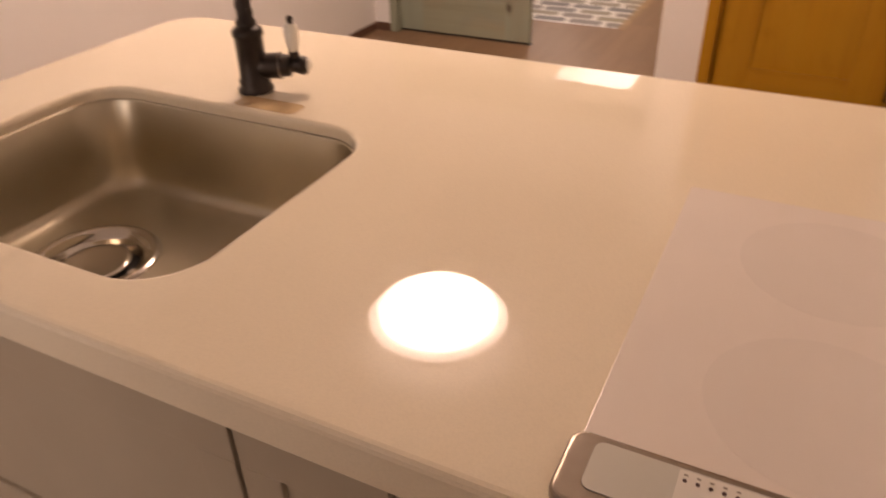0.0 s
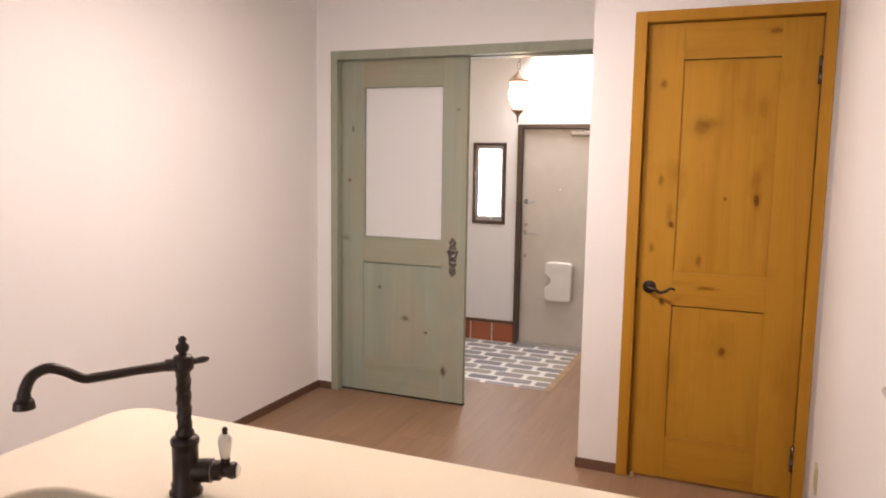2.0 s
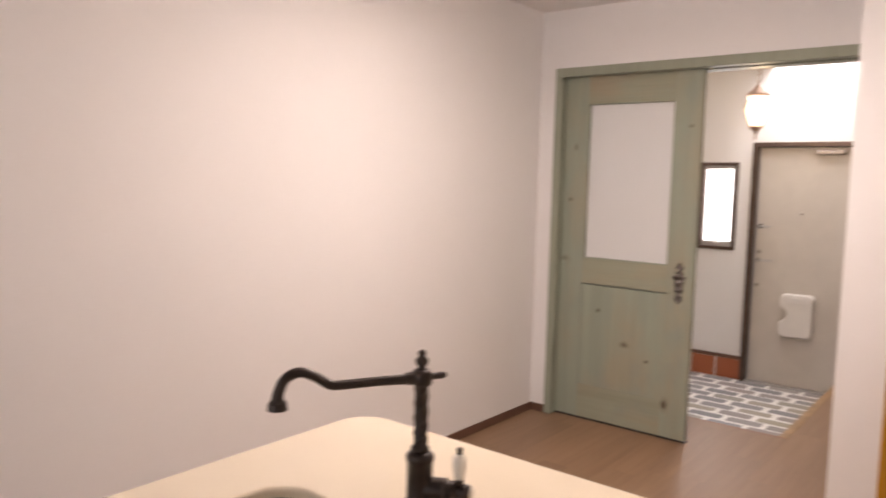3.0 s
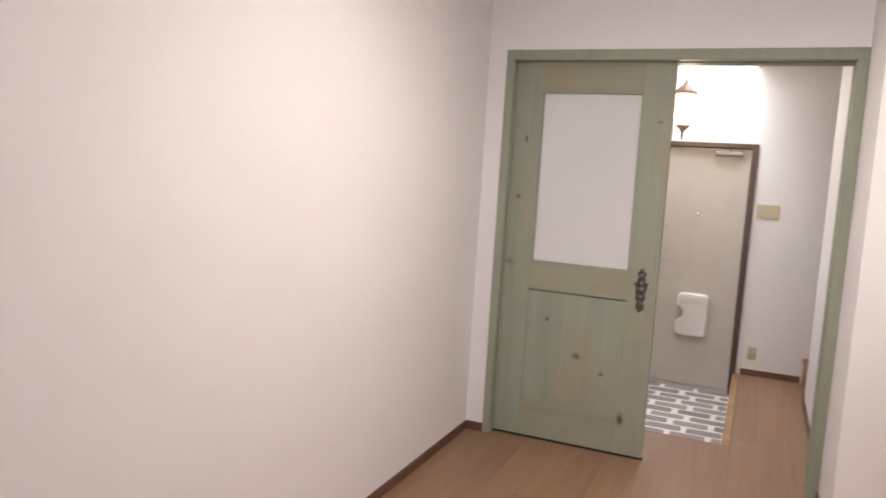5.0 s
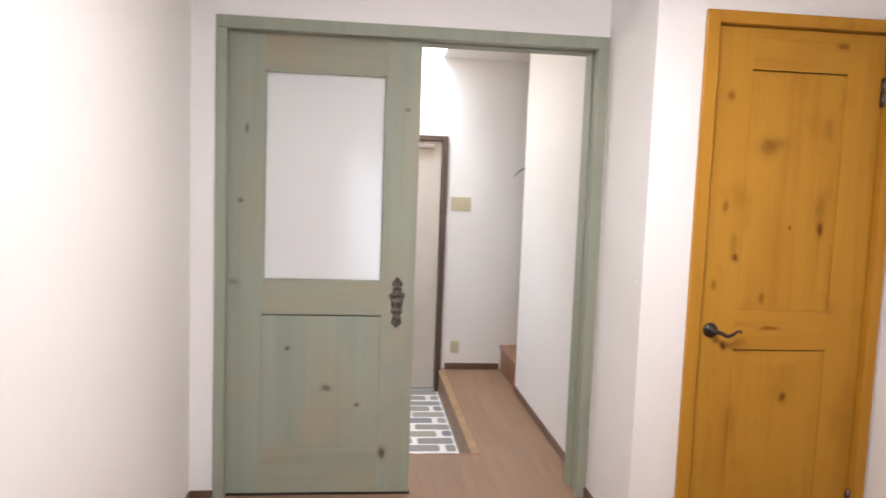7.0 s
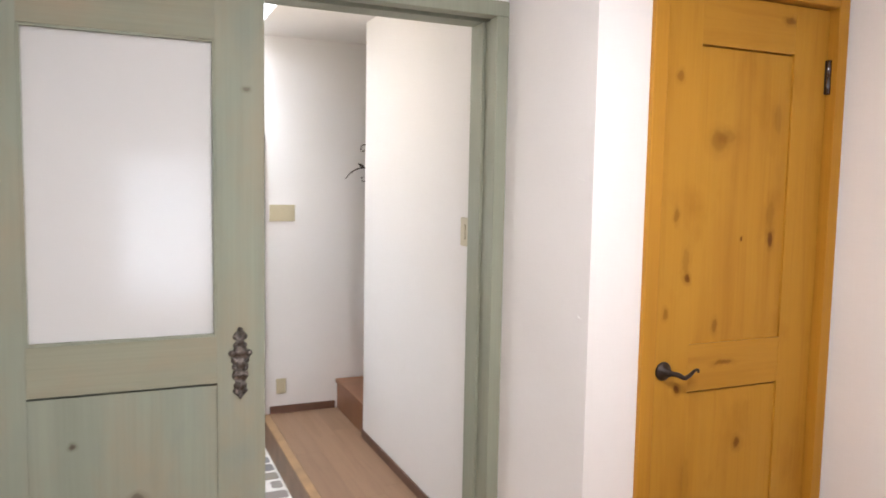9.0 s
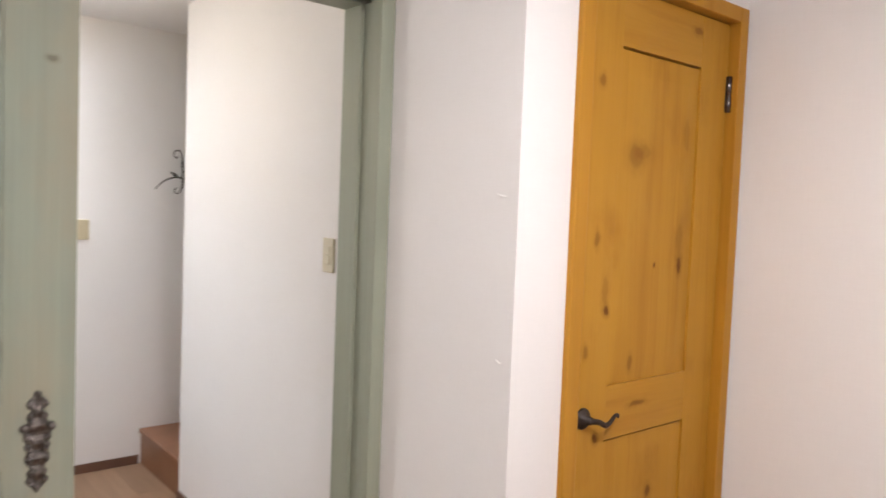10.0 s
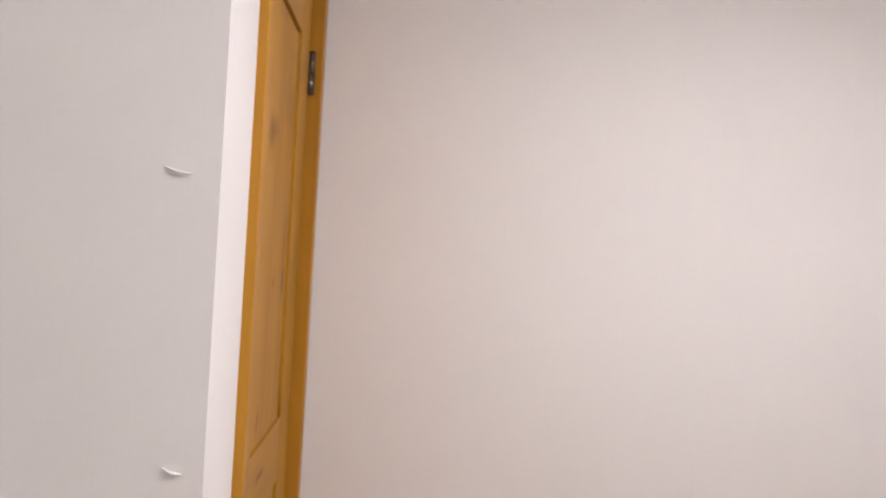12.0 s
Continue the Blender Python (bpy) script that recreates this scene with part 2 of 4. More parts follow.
CABINET_EDGE = plain("pale_edge_strip", (0.78, 0.74, 0.62), 0.3, vary=0.02)
STEEL = brushed_steel("brushed_steel")
CHROME = plain("polished_steel", (0.62, 0.58, 0.53), 0.14, 1.0, vary=0.02)
BLACK = plain("matt_black_metal", (0.032, 0.022, 0.018), 0.40, 0.4, vary=0.2, scale=40)
IRON = plain("black_iron", (0.02, 0.018, 0.017), 0.45, 0.7, vary=0.2, scale=40)
PEWTER = plain("aged_pewter", (0.165, 0.148, 0.136), 0.38, 0.9, vary=0.45, scale=90)
PORCELAIN = plain("white_porcelain", (0.83, 0.79, 0.71), 0.15, vary=0.02)
HOB_GLASS = plain("pale_hob_glass", (0.85, 0.765, 0.70), 0.11, vary=0.02)
HOB_STEEL = plain("satin_steel", (0.30, 0.25, 0.21), 0.30, 1.0, vary=0.1, scale=30)
HOB_KEYS = plain("white_key_film", (0.80, 0.76, 0.70), 0.3, vary=0.02)
BRASS = plain("worn_brass", (0.60, 0.42, 0.20), 0.3, 0.9, vary=0.2, scale=60)
HOB_PANEL = plain("control_panel_film", (0.62, 0.60, 0.54), 0.3, vary=0.02)
# Near-black for joints and plinth; also shade put into gaps as colour
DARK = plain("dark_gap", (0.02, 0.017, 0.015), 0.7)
GROUT = plain("white_grout", (0.80, 0.78, 0.74), 0.8, vary=0.06, scale=20, relief=0.002)
COBBLE = stone_tile("grey_cobble_tile", [(0.0, (0.22, 0.22, 0.225)), (0.25, (0.30, 0.285, 0.28)), (0.5, (0.32, 0.275, 0.25)), (0.7, (0.27, 0.275, 0.275)), (0.85, (0.36, 0.325, 0.245)), (1.0, (0.36, 0.325, 0.30))])
TERRACOTTA = stone_tile("terracotta_tile", [(0.0, (0.34, 0.085, 0.035)), (1.0, (0.46, 0.14, 0.06))])
ENTRY = plain("greige_steel_door", (0.56, 0.51, 0.45), 0.42, vary=0.03, relief=0.0004)
ALU = plain("bronze_aluminium", (0.10, 0.065, 0.050), 0.4, 0.3, vary=0.1)
ALU_PALE = plain("grey_aluminium", (0.50, 0.48, 0.46), 0.35, 0.6, vary=0.05)
CLOSER = plain("closer_metal", (0.30, 0.26, 0.235), 0.35, 0.5, vary=0.05)
PLASTIC = plain("ivory_plastic", (0.56, 0.50, 0.34), 0.4, vary=0.03)
WHITE_PLASTIC = plain("white_plastic", (0.74, 0.71, 0.67), 0.35, vary=0.02)
CREAM_PLASTIC = plain("cream_plastic", (0.70, 0.60, 0.40), 0.3, vary=0.03)
BLUE_PLASTIC = plain("blue_plastic", (0.05, 0.12, 0.22), 0.3, vary=0.05)
MILK_GLASS = frosted("milky_door_glass", (0.78, 0.79, 0.79), 0.11, 0.80)
SKY_GLASS = glowing("frosted_daylit_glass", (0.95, 0.98, 1.0), 3.0)
BALCONY_GLASS = glowing("balcony_glass", (0.93, 0.97, 1.0), 1.2)
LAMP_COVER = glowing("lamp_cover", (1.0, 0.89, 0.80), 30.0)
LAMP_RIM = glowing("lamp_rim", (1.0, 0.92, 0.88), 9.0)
LANTERN_GLASS = glowing("lantern_glass", (1.0, 0.87, 0.68), 1.9, (0.75, 0.66, 0.5))
LANTERN_METAL = plain("brown_lantern_metal", (0.42, 0.28, 0.20), 0.5, 0.3, vary=0.2, scale=50)
BUTTON = plain("dark_button", (0.10, 0.05, 0.045), 0.4)


# ---- mesh helpers ----
def finish(name, bm, mat, smooth=False):
    me = bpy.data.meshes.new(name)
    bmesh.ops.recalc_face_normals(bm, faces=bm.faces)
    bm.to_mesh(me)
    bm.free()
    me.materials.append(mat)
    if smooth:
        for p in me.polygons:
            p.use_smooth = True
    return new(name, me)


def part(name, bm, mat, parent, label="", smooth=False):
    """Link a bmesh as one mesh object under a thing or under a part."""
    ob = finish(name, bm, mat, smooth)
    ob.parent = parent
    return tagged(ob, label)


def structure(name, bm, mat, label, smooth=False):
    return tagged(finish(name, bm, mat, smooth), label, name.split("_")[0], kind="structure")


def thing(name, at, label, category, group=""):
    ob = new(name)
    ob.location = at
    ob.empty_display_size = 0.05
    return tagged(ob, label, category, group)


def box(lo, hi, r=0.0, bm=None):
    """A box from corner to corner, its edges rounded by r."""
    one = bmesh.new()
    bmesh.ops.create_cube(one, size=1)
    lo, hi = Vector(lo), Vector(hi)
    for v in one.verts:
        v.co = Vector((lo[i] + (v.co[i] + 0.5) * (hi[i] - lo[i]) for i in range(3)))
    if r:
        bmesh.ops.bevel(one, geom=one.edges[:], offset=r, segments=2, affect="EDGES", profile=0.5)
    if bm is None:
        return one
    me = bpy.data.meshes.new("joined")
    one.to_mesh(me)
    one.free()
    bm.from_mesh(me)
    bpy.data.meshes.remove(me)
    return bm


def boxes(*pairs, r=0.0):
    bm = bmesh.new()
    for lo, hi in pairs:
        box(lo, hi, r, bm)
    return bm


def turned(profile, steps=24, at=(0, 0, 0), bm=None, closed=True):
    """A body turned round z from (radius, z) pairs."""
    bm = bm or bmesh.new()
    rings = []
    for r, z in profile:
        rings.append([bm.verts.new((at[0] + r * math.cos(2 * math.pi * i / steps), at[1] + r * math.sin(2 * math.pi * i / steps), at[2] + z)) for i in range(steps)])
    for a, b in zip(rings, rings[1:]):
        for i in range(steps):
            bm.faces.new((a[i], a[(i + 1) % steps], b[(i + 1) % steps], b[i]))
    if closed:
        bm.faces.new(rings[0][::-1])
    bm.faces.new(rings[-1])
    return bm


def tube(points, radii, steps=12, bm=None):
    """A round tube along a smooth line through the points."""
    bm = bm or bmesh.new()
    pts = [Vector(p) for p in points]
    line, rad = [], []
    n = len(pts)
    for i in range(n - 1):
        p0, p1, p2, p3 = pts[max(i - 1, 0)], pts[i], pts[i + 1], pts[min(i + 2, n - 1)]
        for k in range(6):
            t = k / 6
            line.append(0.5 * (2 * p1 + (p2 - p0) * t + (2 * p0 - 5 * p1 + 4 * p2 - p3) * t * t + (3 * p1 - p0 - 3 * p2 + p3) * t ** 3))
            rad.append(radii[i] + (radii[i + 1] - radii[i]) * t)
    line.append(pts[-1]), rad.append(radii[-1])
    rings, up = [], Vector((0.31, 0.2, 0.93))
    for i, (p, r) in enumerate(zip(line, rad)):
        d = (line[min(i + 1, len(line) - 1)] - line[max(i - 1, 0)]).normalized()
        a = d.cross(up)
        a = a.normalized() if a.length > 0.05 else d.orthogonal().normalized()
        b = d.cross(a)
        rings.append([bm.verts.new(p + r * (a * math.cos(2 * math.pi * k / steps) + b * math.sin(2 * math.pi * k / steps))) for k in range(steps)])
    for u, w in zip(rings, rings[1:]):
        for k in range(steps):
            bm.faces.new((u[k], u[(k + 1) % steps], w[(k + 1) % steps], w[k]))
    bm.faces.new(rings[0][::-1])
    bm.faces.new(rings[-1])
    return bm


def rounded(x0, y0, x1, y1, r, n=8):
    """Corner points of a rounded rectangle, counter-clockwise."""
    out = []
    for cx, cy, a in ((x1 - r, y1 - r, 0), (x0 + r, y1 - r, 90), (x0 + r, y0 + r, 180), (x1 - r, y0 + r, 270)):
        for i in range(n + 1):
            t = radians(a + 90 * i / n)
            out.append((cx + r * math.cos(t), cy + r * math.sin(t)))
    return out


def prism(outline, z0, z1, r=0.0):
    """An outline in x and y pulled up from z0 to z1, its rim rounded by r."""
    bm = bmesh.new()
    low = [bm.verts.new((x, y, z0)) for x, y in outline]
    f = bm.faces.new(low)
    top = bmesh.ops.extrude_face_region(bm, geom=[f])
    verts = [g for g in top["geom"] if isinstance(g, bmesh.types.BMVert)]
    bmesh.ops.translate(bm, verts=verts, vec=(0, 0, z1 - z0))
    if r:
        edges = [e for e in bm.edges if abs(e.verts[0].co.z - e.verts[1].co.z) < 1e-6]
        bmesh.ops.bevel(bm, geom=edges, offset=r, segments=3, affect="EDGES", profile=0.5)
    return bm


def moved(bm, m):
    bmesh.ops.transform(bm, matrix=m, verts=bm.verts)
    return bm


UPRIGHT = pose(0, 0, 0, 90, 0, 0)
AMBER_PATCH = plain("amber_patch", (0.66, 0.47, 0.28), 0.15, vary=0.1, scale=30)
HINGE = plain("dark_steel", (0.15, 0.135, 0.13), 0.26, 0.9, vary=0.2, scale=60)
HOB_ZONE = plain("cooking_zone", (0.81, 0.73, 0.668), 0.12, vary=0.02)


# ---- large structure ----
HALL_R = 1.765
structure("wall_west", box((-0.224, -7.12, 0), (ROOM_L, 0.012, ROOM_H)), WALL, "long plain white papered wall of the kitchen")
structure("wall_north", boxes(((-0.72, 0.012, -0.25), (0, 0.2, ROOM_H)), ((0, 0.012, 2.16), (RETURN_X, 0.2, ROOM_H))), WALL, "white papered wall round the sage doorway")
structure("wall_return", boxes(((RETURN_X, -0.43, -0.2), (1.85, 0.205, ROOM_H)), ((HALL_R, 0.205, -0.2), (1.85, HALL_END, ROOM_H))), WALL, "white papered wall running from kitchen corner into the hall")
structure("wall_closet", boxes(((RETURN_X, STRIP_Y, 0), (1.935, -0.43, ROOM_H)), ((1.935, STRIP_Y, 2.176), (2.747, -0.43, ROOM_H)), ((2.747, STRIP_Y, 0), (ROOM_R, -0.43, ROOM_H))), WALL, "white papered wall round the amber closet door")
structure("wall_closet_back", box((1.85, 0.40, 0), (ROOM_R, 0.5, ROOM_H)), WALL, "plain white back wall of the closet")
structure("wall_east", box((ROOM_R, -7.12, 0), (2.895, 1.64, ROOM_H)), WALL, "plain white papered wall beside the amber door")
structure("wall_south", boxes(((ROOM_L, -7.12, 0), (0.40, -7.0, ROOM_H)), ((1.50, -7.12, 0), (ROOM_R, -7.0, ROOM_H)), ((0.40, -7.12, 1.82), (1.50, -7.0, ROOM_H)), ((0.40, -7.12, 0), (1.50, -7.0, 0.05))), WALL, "white papered end wall with a balcony window")
# Unseen wall, added to keep the balcony light off the cabinet fronts
structure("wall_kitchen_back", boxes(((1.62, -4.92, 0), (ROOM_R, -4.8, ROOM_H)), ((1.62, -7.0, 0), (1.74, -4.92, ROOM_H))), WALL, "unseen plain white wall added behind the cook to block window light")
structure("wall_hall_west", box((-0.72, 0.175, -0.25), (HALL_L, HALL_Y, HALL_H)), WALL, "white papered side wall of the entry hall")
Y0, Y1 = HALL_Y, HALL_Y + 0.12
structure("wall_entry", boxes(((-0.72, Y0, -0.25), (0.08, Y1, 3.4)), ((0.08, Y0, -0.25), (0.39, Y1, 0.93)), ((0.08, Y0, 1.665), (0.39, Y1, 3.4)), ((0.39, Y0, -0.25), (0.51, Y1, 3.4)), ((0.51, Y0, 1.83), (1.29, Y1, 3.4)), ((1.29, Y0, -0.25), (3.2, Y1, 3.4))), WALL, "white papered wall with the entry door and small window")
structure("wall_stair", boxes(((1.85, 1.64, 0), (3.2, HALL_END, 3.4)), ((3.2, 1.64, 0), (3.32, Y1, 3.4))), WALL, "white papered wall beside the stairs")
structure("ceiling", box((-0.224, -7.12, ROOM_H), (2.895, 0.175, 2.63)), CEILING, "white papered kitchen ceiling")
wx0, wx1, wy0, wy1 = WELL
structure("ceiling_hall", boxes(((-0.72, 0.175, HALL_H), (wx0, Y0, 2.55)), ((wx1, 0.175, HALL_H), (1.95, Y0, 2.55)), ((wx0, 0.175, HALL_H), (wx1, wy0, 2.55)), ((1.95, 1.76, 3.3), (3.2, Y0, 3.4))), CEILING, "white papered hall ceiling with a light well")
structure("wall_light_well", boxes(((wx0 - 0.1, wy0 - 0.1, 2.55), (wx0, wy1, 3.4)), ((wx1, wy0 - 0.1, 2.55), (wx1 + 0.1, wy1, 3.4)), ((wx0, wy0 - 0.1, 2.55), (wx1, wy0, 3.4))), WALL, "white papered walls of the light well")
structure("skylight", box((wx0 - 0.1, wy0 - 0.1, 3.4), (wx1 + 0.1, Y1, 3.43)), SKY_GLASS, "bright frosted skylight pane over the hall")
structure("stair_soffit", box((1.95, 1.76, HALL_H), (1.99, Y0, 3.3)), WALL, "white bulkhead above the stairs")

floor = structure("floor", boxes(((-0.72, -7.12, -0.20), (2.895, 0.175, -0.012)), ((-0.72, 0.175, -0.20), (RETURN_X, GENKAN_Y - 0.02, -0.012)), ((GENKAN_X + 0.05, GENKAN_Y - 0.02, -0.20), (3.2, Y0, -0.012))), DARK, "brown laminate board floor")
genkan = structure("floor_entry", box((HALL_L, GENKAN_Y - 0.02, -0.25), (GENKAN_X + 0.05, Y0, GENKAN_Z - 0.006)), GROUT, "entry floor of grey cobble tiles in white joints")

trim = tagged(new("trim_step"), "honey-coloured wooden edge of the entry step", "trim", kind="structure")
part("side_riser", box((GENKAN_X + 0.002, GENKAN_Y, GENKAN_Z - 0.006), (GENKAN_X + 0.05, Y0, -0.012)), RISER, trim, "brown riser board")
part("side_nosing", box((GENKAN_X, GENKAN_Y, -0.012), (GENKAN_X + 0.05, Y0, 0.001), 0.004), OAK, trim)
part("front_nosing", box((HALL_L, GENKAN_Y - 0.02, GENKAN_Z - 0.006), (GENKAN_X + 0.05, GENKAN_Y, 0.0005), 0.004), STAIR, trim)

bh, bt = 0.050, 0.010
for name, lo, hi in (
    ("baseboard_west", (ROOM_L, -7.0, 0), (ROOM_L + bt, 0.001, bh)),
    ("baseboard_north", (ROOM_L, 0.002, 0), (-0.001, 0.012, bh)),
    ("baseboard_return", (RETURN_X - bt, STRIP_Y, 0), (RETURN_X, 0.0015, bh)),
    ("baseboard_strip", (RETURN_X - bt, STRIP_Y - bt, 0), (1.932, STRIP_Y, bh)),
    ("baseboard_hall", (HALL_R - bt, 0.216, 0), (HALL_R, HALL_END, bh)),
    ("baseboard_entry", (1.328, Y0 - bt, 0), (1.765, Y0, bh)),
    ("baseboard_east", (ROOM_R - bt, -2.66, 0), (ROOM_R, -0.566, bh)),
):
    structure(name, box(lo, hi, 0.002), BASE, "narrow dark brown baseboard")

# Sage frame and sliding door
SLIDE = 0.068
frame_sage = tagged(new("trim_sage_doorway"), "sage green wooden frame of the sliding door", "door frame", kind="structure")
fy0, fy1, fy2, fy3 = 0.002, 0.060, 0.115, 0.214
part("head_front", box((0.0, fy0, 2.108), (RETURN_X, fy1, 2.162), 0.003), SAGE_FRAME, frame_sage)
part("head_back", box((0.0, fy2, 2.108), (RETURN_X, fy3, 2.162), 0.003), SAGE_FRAME, frame_sage)
# Dark strip added on the boards: the gap's shade below the leaf, as colour
part("under_leaf_shade", box((0.036, SLIDE - 0.006, 0.0004), (0.90, SLIDE + 0.04, 0.003)), DARK, frame_sage, "dark strip painted as the shade under the sliding leaf")
# Roof of the sliding groove, coloured near-black to put in the recess shade
part("head_groove_shade", box((0.0, fy1, 2.140), (RETURN_X, fy2, 2.162)), DARK, frame_sage, "sliding groove with its recess shade painted dark")
part("left_jamb_front", box((0.0, fy0, 0), (0.047, fy1, 2.108), 0.003), SAGE_FRAME, frame_sage)
part("left_jamb_back", box((0.0, fy1, 0), (0.036, fy3, 2.108), 0.002), SAGE_FRAME, frame_sage)
part("right_jamb_front", box((1.694, fy0, 0), (RETURN_X, fy1, 2.108), 0.003), SAGE_FRAME, frame_sage)
part("right_jamb_groove", box((1.706, fy1, 0), (RETURN_X, fy2, 2.108)), SAGE_FRAME, frame_sage)
part("right_jamb_back", box((1.694, fy2, 0), (RETURN_X, fy3, 2.108), 0.003), SAGE_FRAME, frame_sage)


def panelled(parent, mat, xs, zs, y, depth, lip, field, rise):
    """A raised panel of a door: a sunk border and a field with sloped edges."""
    (x0, x1), (z0, z1) = xs, zs
    part("panel_back", box((x0, y + depth, z0), (x1, y + depth + 0.006, z1)), mat, parent)
    z1 = z1 - 0.006
    bm = box((x0, y + lip, z0), (x1, y + depth, z1))
    m = field
    front = [bm.verts.new((x, y + lip - 0.0005, z)) for x, z in ((x0 + 0.004, z0 + 0.004), (x1 - 0.004, z0 + 0.004), (x1 - 0.004, z1 - 0.004), (x0 + 0.004, z1 - 0.004))]
    top = [bm.verts.new((x, y + lip * rise, z)) for x, z in ((x0 + m, z0 + m), (x1 - m, z0 + m), (x1 - m, z1 - m), (x0 + m, z1 - m))]
    for i in range(4):
        bm.faces.new((front[i], front[(i + 1) % 4], top[(i + 1) % 4], top[i]))
    bm.faces.new(top)
    return part("panel", bm, mat, parent)


door_1 = tagged(new("door_1"), "half-open sage green sliding door with milky glass", "sliding door", kind="structure")
sy, st = SLIDE, 0.036
gx0, gx1 = 0.199, 0.740
part("stile", box((0.042, sy, 0.010), (gx0, sy + st, 2.128), 0.0008), SAGE, door_1)
part("stile", box((gx1, sy, 0.010), (0.893, sy + st, 2.128), 0.0008), SAGE, door_1)
part("top_rail", box((gx0, sy + 0.0003, 1.948), (gx1, sy + st, 2.128), 0.0006), SAGE_H, door_1)
part("lock_rail", box((gx0, sy + 0.0003, 0.856), (gx1, sy + st, 1.009), 0.0006), SAGE_H, door_1)
part("bottom_rail", box((gx0, sy + 0.0003, 0.010), (gx1, sy + st, 0.219), 0.0006), SAGE_H, door_1)
panelled(door_1, SAGE, (gx0, gx1), (0.219, 0.854), sy, 0.026, 0.005, 0.04, 0.85)
part("glass_pane", box((gx0 - 0.004, sy + 0.022, 1.005), (gx1 + 0.004, sy + 0.028, 1.952)), MILK_GLASS, door_1, "milky white glass pane")
for lo, hi in (((gx0, sy + 0.004, 1.009), (gx0 + 0.008, sy + 0.022, 1.948)), ((gx1 - 0.008, sy + 0.004, 1.009), (gx1, sy + 0.022, 1.948)), ((gx0 + 0.008, sy + 0.004, 1.940), (gx1 - 0.008, sy + 0.022, 1.948)), ((gx0 + 0.008, sy + 0.004, 1.009), (gx1 - 0.008, sy + 0.022, 1.017))):
    part("glazing_bead", box(lo, hi, 0.0015), SAGE, door_1)


def ornate_plate():
    """A cast door plate with a scrolled outline: half widths down its length."""
    half = [(0.119, 0.0041), (0.113, 0.0087), (0.106, 0.0092), (0.101, 0.0153), (0.094, 0.0215), (0.087, 0.0235), (0.079, 0.0204), (0.074, 0.0123), (0.069, 0.0153), (0.063, 0.0215), (0.056, 0.0225), (0.050, 0.0194), (0.043, 0.0235), (0.038, 0.0378), (0.031, 0.0383), (0.024, 0.0317), (0.016, 0.0291), (0.005, 0.0296), (-0.003, 0.0235), (-0.009, 0.0281), (-0.018, 0.0266), (-0.024, 0.0184), (-0.030, 0.0245), (-0.038, 0.0271), (-0.048, 0.0255), (-0.057, 0.0184), (-0.065, 0.0153), (-0.071, 0.0220), (-0.078, 0.0215), (-0.084, 0.0194), (-0.091, 0.0250), (-0.097, 0.0235), (-0.104, 0.0164), (-0.111, 0.0082), (-0.119, 0.0020)]
    bm = bmesh.new()
    rows = []
    for z, w in half:
        k = 0.5 + 0.5 * math.cos(z * 170)
        rows.append([bm.verts.new((x * w, y, z)) for x, y in ((-1, 0), (-0.8, -0.005), (-0.35, -0.006 - 0.006 * k), (0, -0.009 - 0.005 * k), (0.35, -0.006 - 0.006 * k), (0.8, -0.005), (1, 0))])
    for a, b in zip(rows, rows[1:]):
        for i in range(6):
            bm.faces.new((a[i], a[i + 1], b[i + 1], b[i]))
    return bm


pull = part("pull_plate", moved(ornate_plate(), pose(0.813, sy, 0.918)), PEWTER, door_1, "ornate aged pewter pull plate")
bm = bmesh.new()
for z, r in ((0.034, 0.021), (0.088, 0.013), (0.060, 0.012), (0.008, 0.014), (-0.018, 0.013), (-0.040, 0.013), (-0.090, 0.012)):
    for sx in (-0.6, 0.6):
        bmesh.ops.create_uvsphere(bm, u_segments=10, v_segments=6, radius=r * 0.5, matrix=pose(0.813 + sx * r * 2.2, sy - 0.007, 0.918 + z))
part("scroll", bm, PEWTER, pull, smooth=True)
part("finger_pull", moved(turned([(0.018, 0), (0.018, 0.002), (0.014, 0.004), (0.010, 0.001), (0.001, 0.001)], 18), pose(0.095, sy, 0.985) @ UPRIGHT), SAGE, door_1)

# Amber frame and closet door
frame_amber = tagged(new("trim_amber_doorway"), "amber stained pine frame of the closet door", "door frame", kind="structure")
part("left_casing", box((1.933, -0.560, 0), (1.986, -0.435, 2.178), 0.003), PINE_FRAME, frame_amber)
part("right_casing", box((2.704, -0.560, 0), (2.751, -0.435, 2.178), 0.003), PINE_FRAME, frame_amber)
part("head_casing", box((1.986, -0.560, 2.130), (2.704, -0.435, 2.178), 0.003), PINE_FRAME, frame_amber)
part("stop", box((1.986, -0.478, 2.110), (2.704, -0.440, 2.130)), PINE_FRAME, frame_amber)
part("threshold", box((1.986, -0.520, 0.0), (2.704, -0.44, 0.003)), STAIR, frame_amber, "brown floor strip")
part("door_stop", moved(turned([(0.011, 0.0), (0.011, 0.006), (0.008, 0.012), (0.009, 0.020), (0.004, 0.026)], 14), pose(2.012, -0.548, 0.0)), BRASS, frame_amber, "small brass floor stop", True)

door_2 = tagged(new("door_2"), "closed amber stained knotty pine panel door", "door", kind="structure")
oy, ot = -0.524, 0.036
ox0, ox1 = 2.148, 2.546
part("stile", box((1.990, oy, 0.010), (ox0, oy + ot, 2.125), 0.0008), PINE, door_2)
part("stile", box((ox1, oy, 0.010), (2.700, oy + ot, 2.125), 0.0008), PINE, door_2)
for z0, z1 in ((1.966, 2.125), (0.850, 1.006), (0.010, 0.215)):
    part("rail", box((ox0, oy + 0.0003, z0), (ox1, oy + ot, z1), 0.0006), PINE_H, door_2)
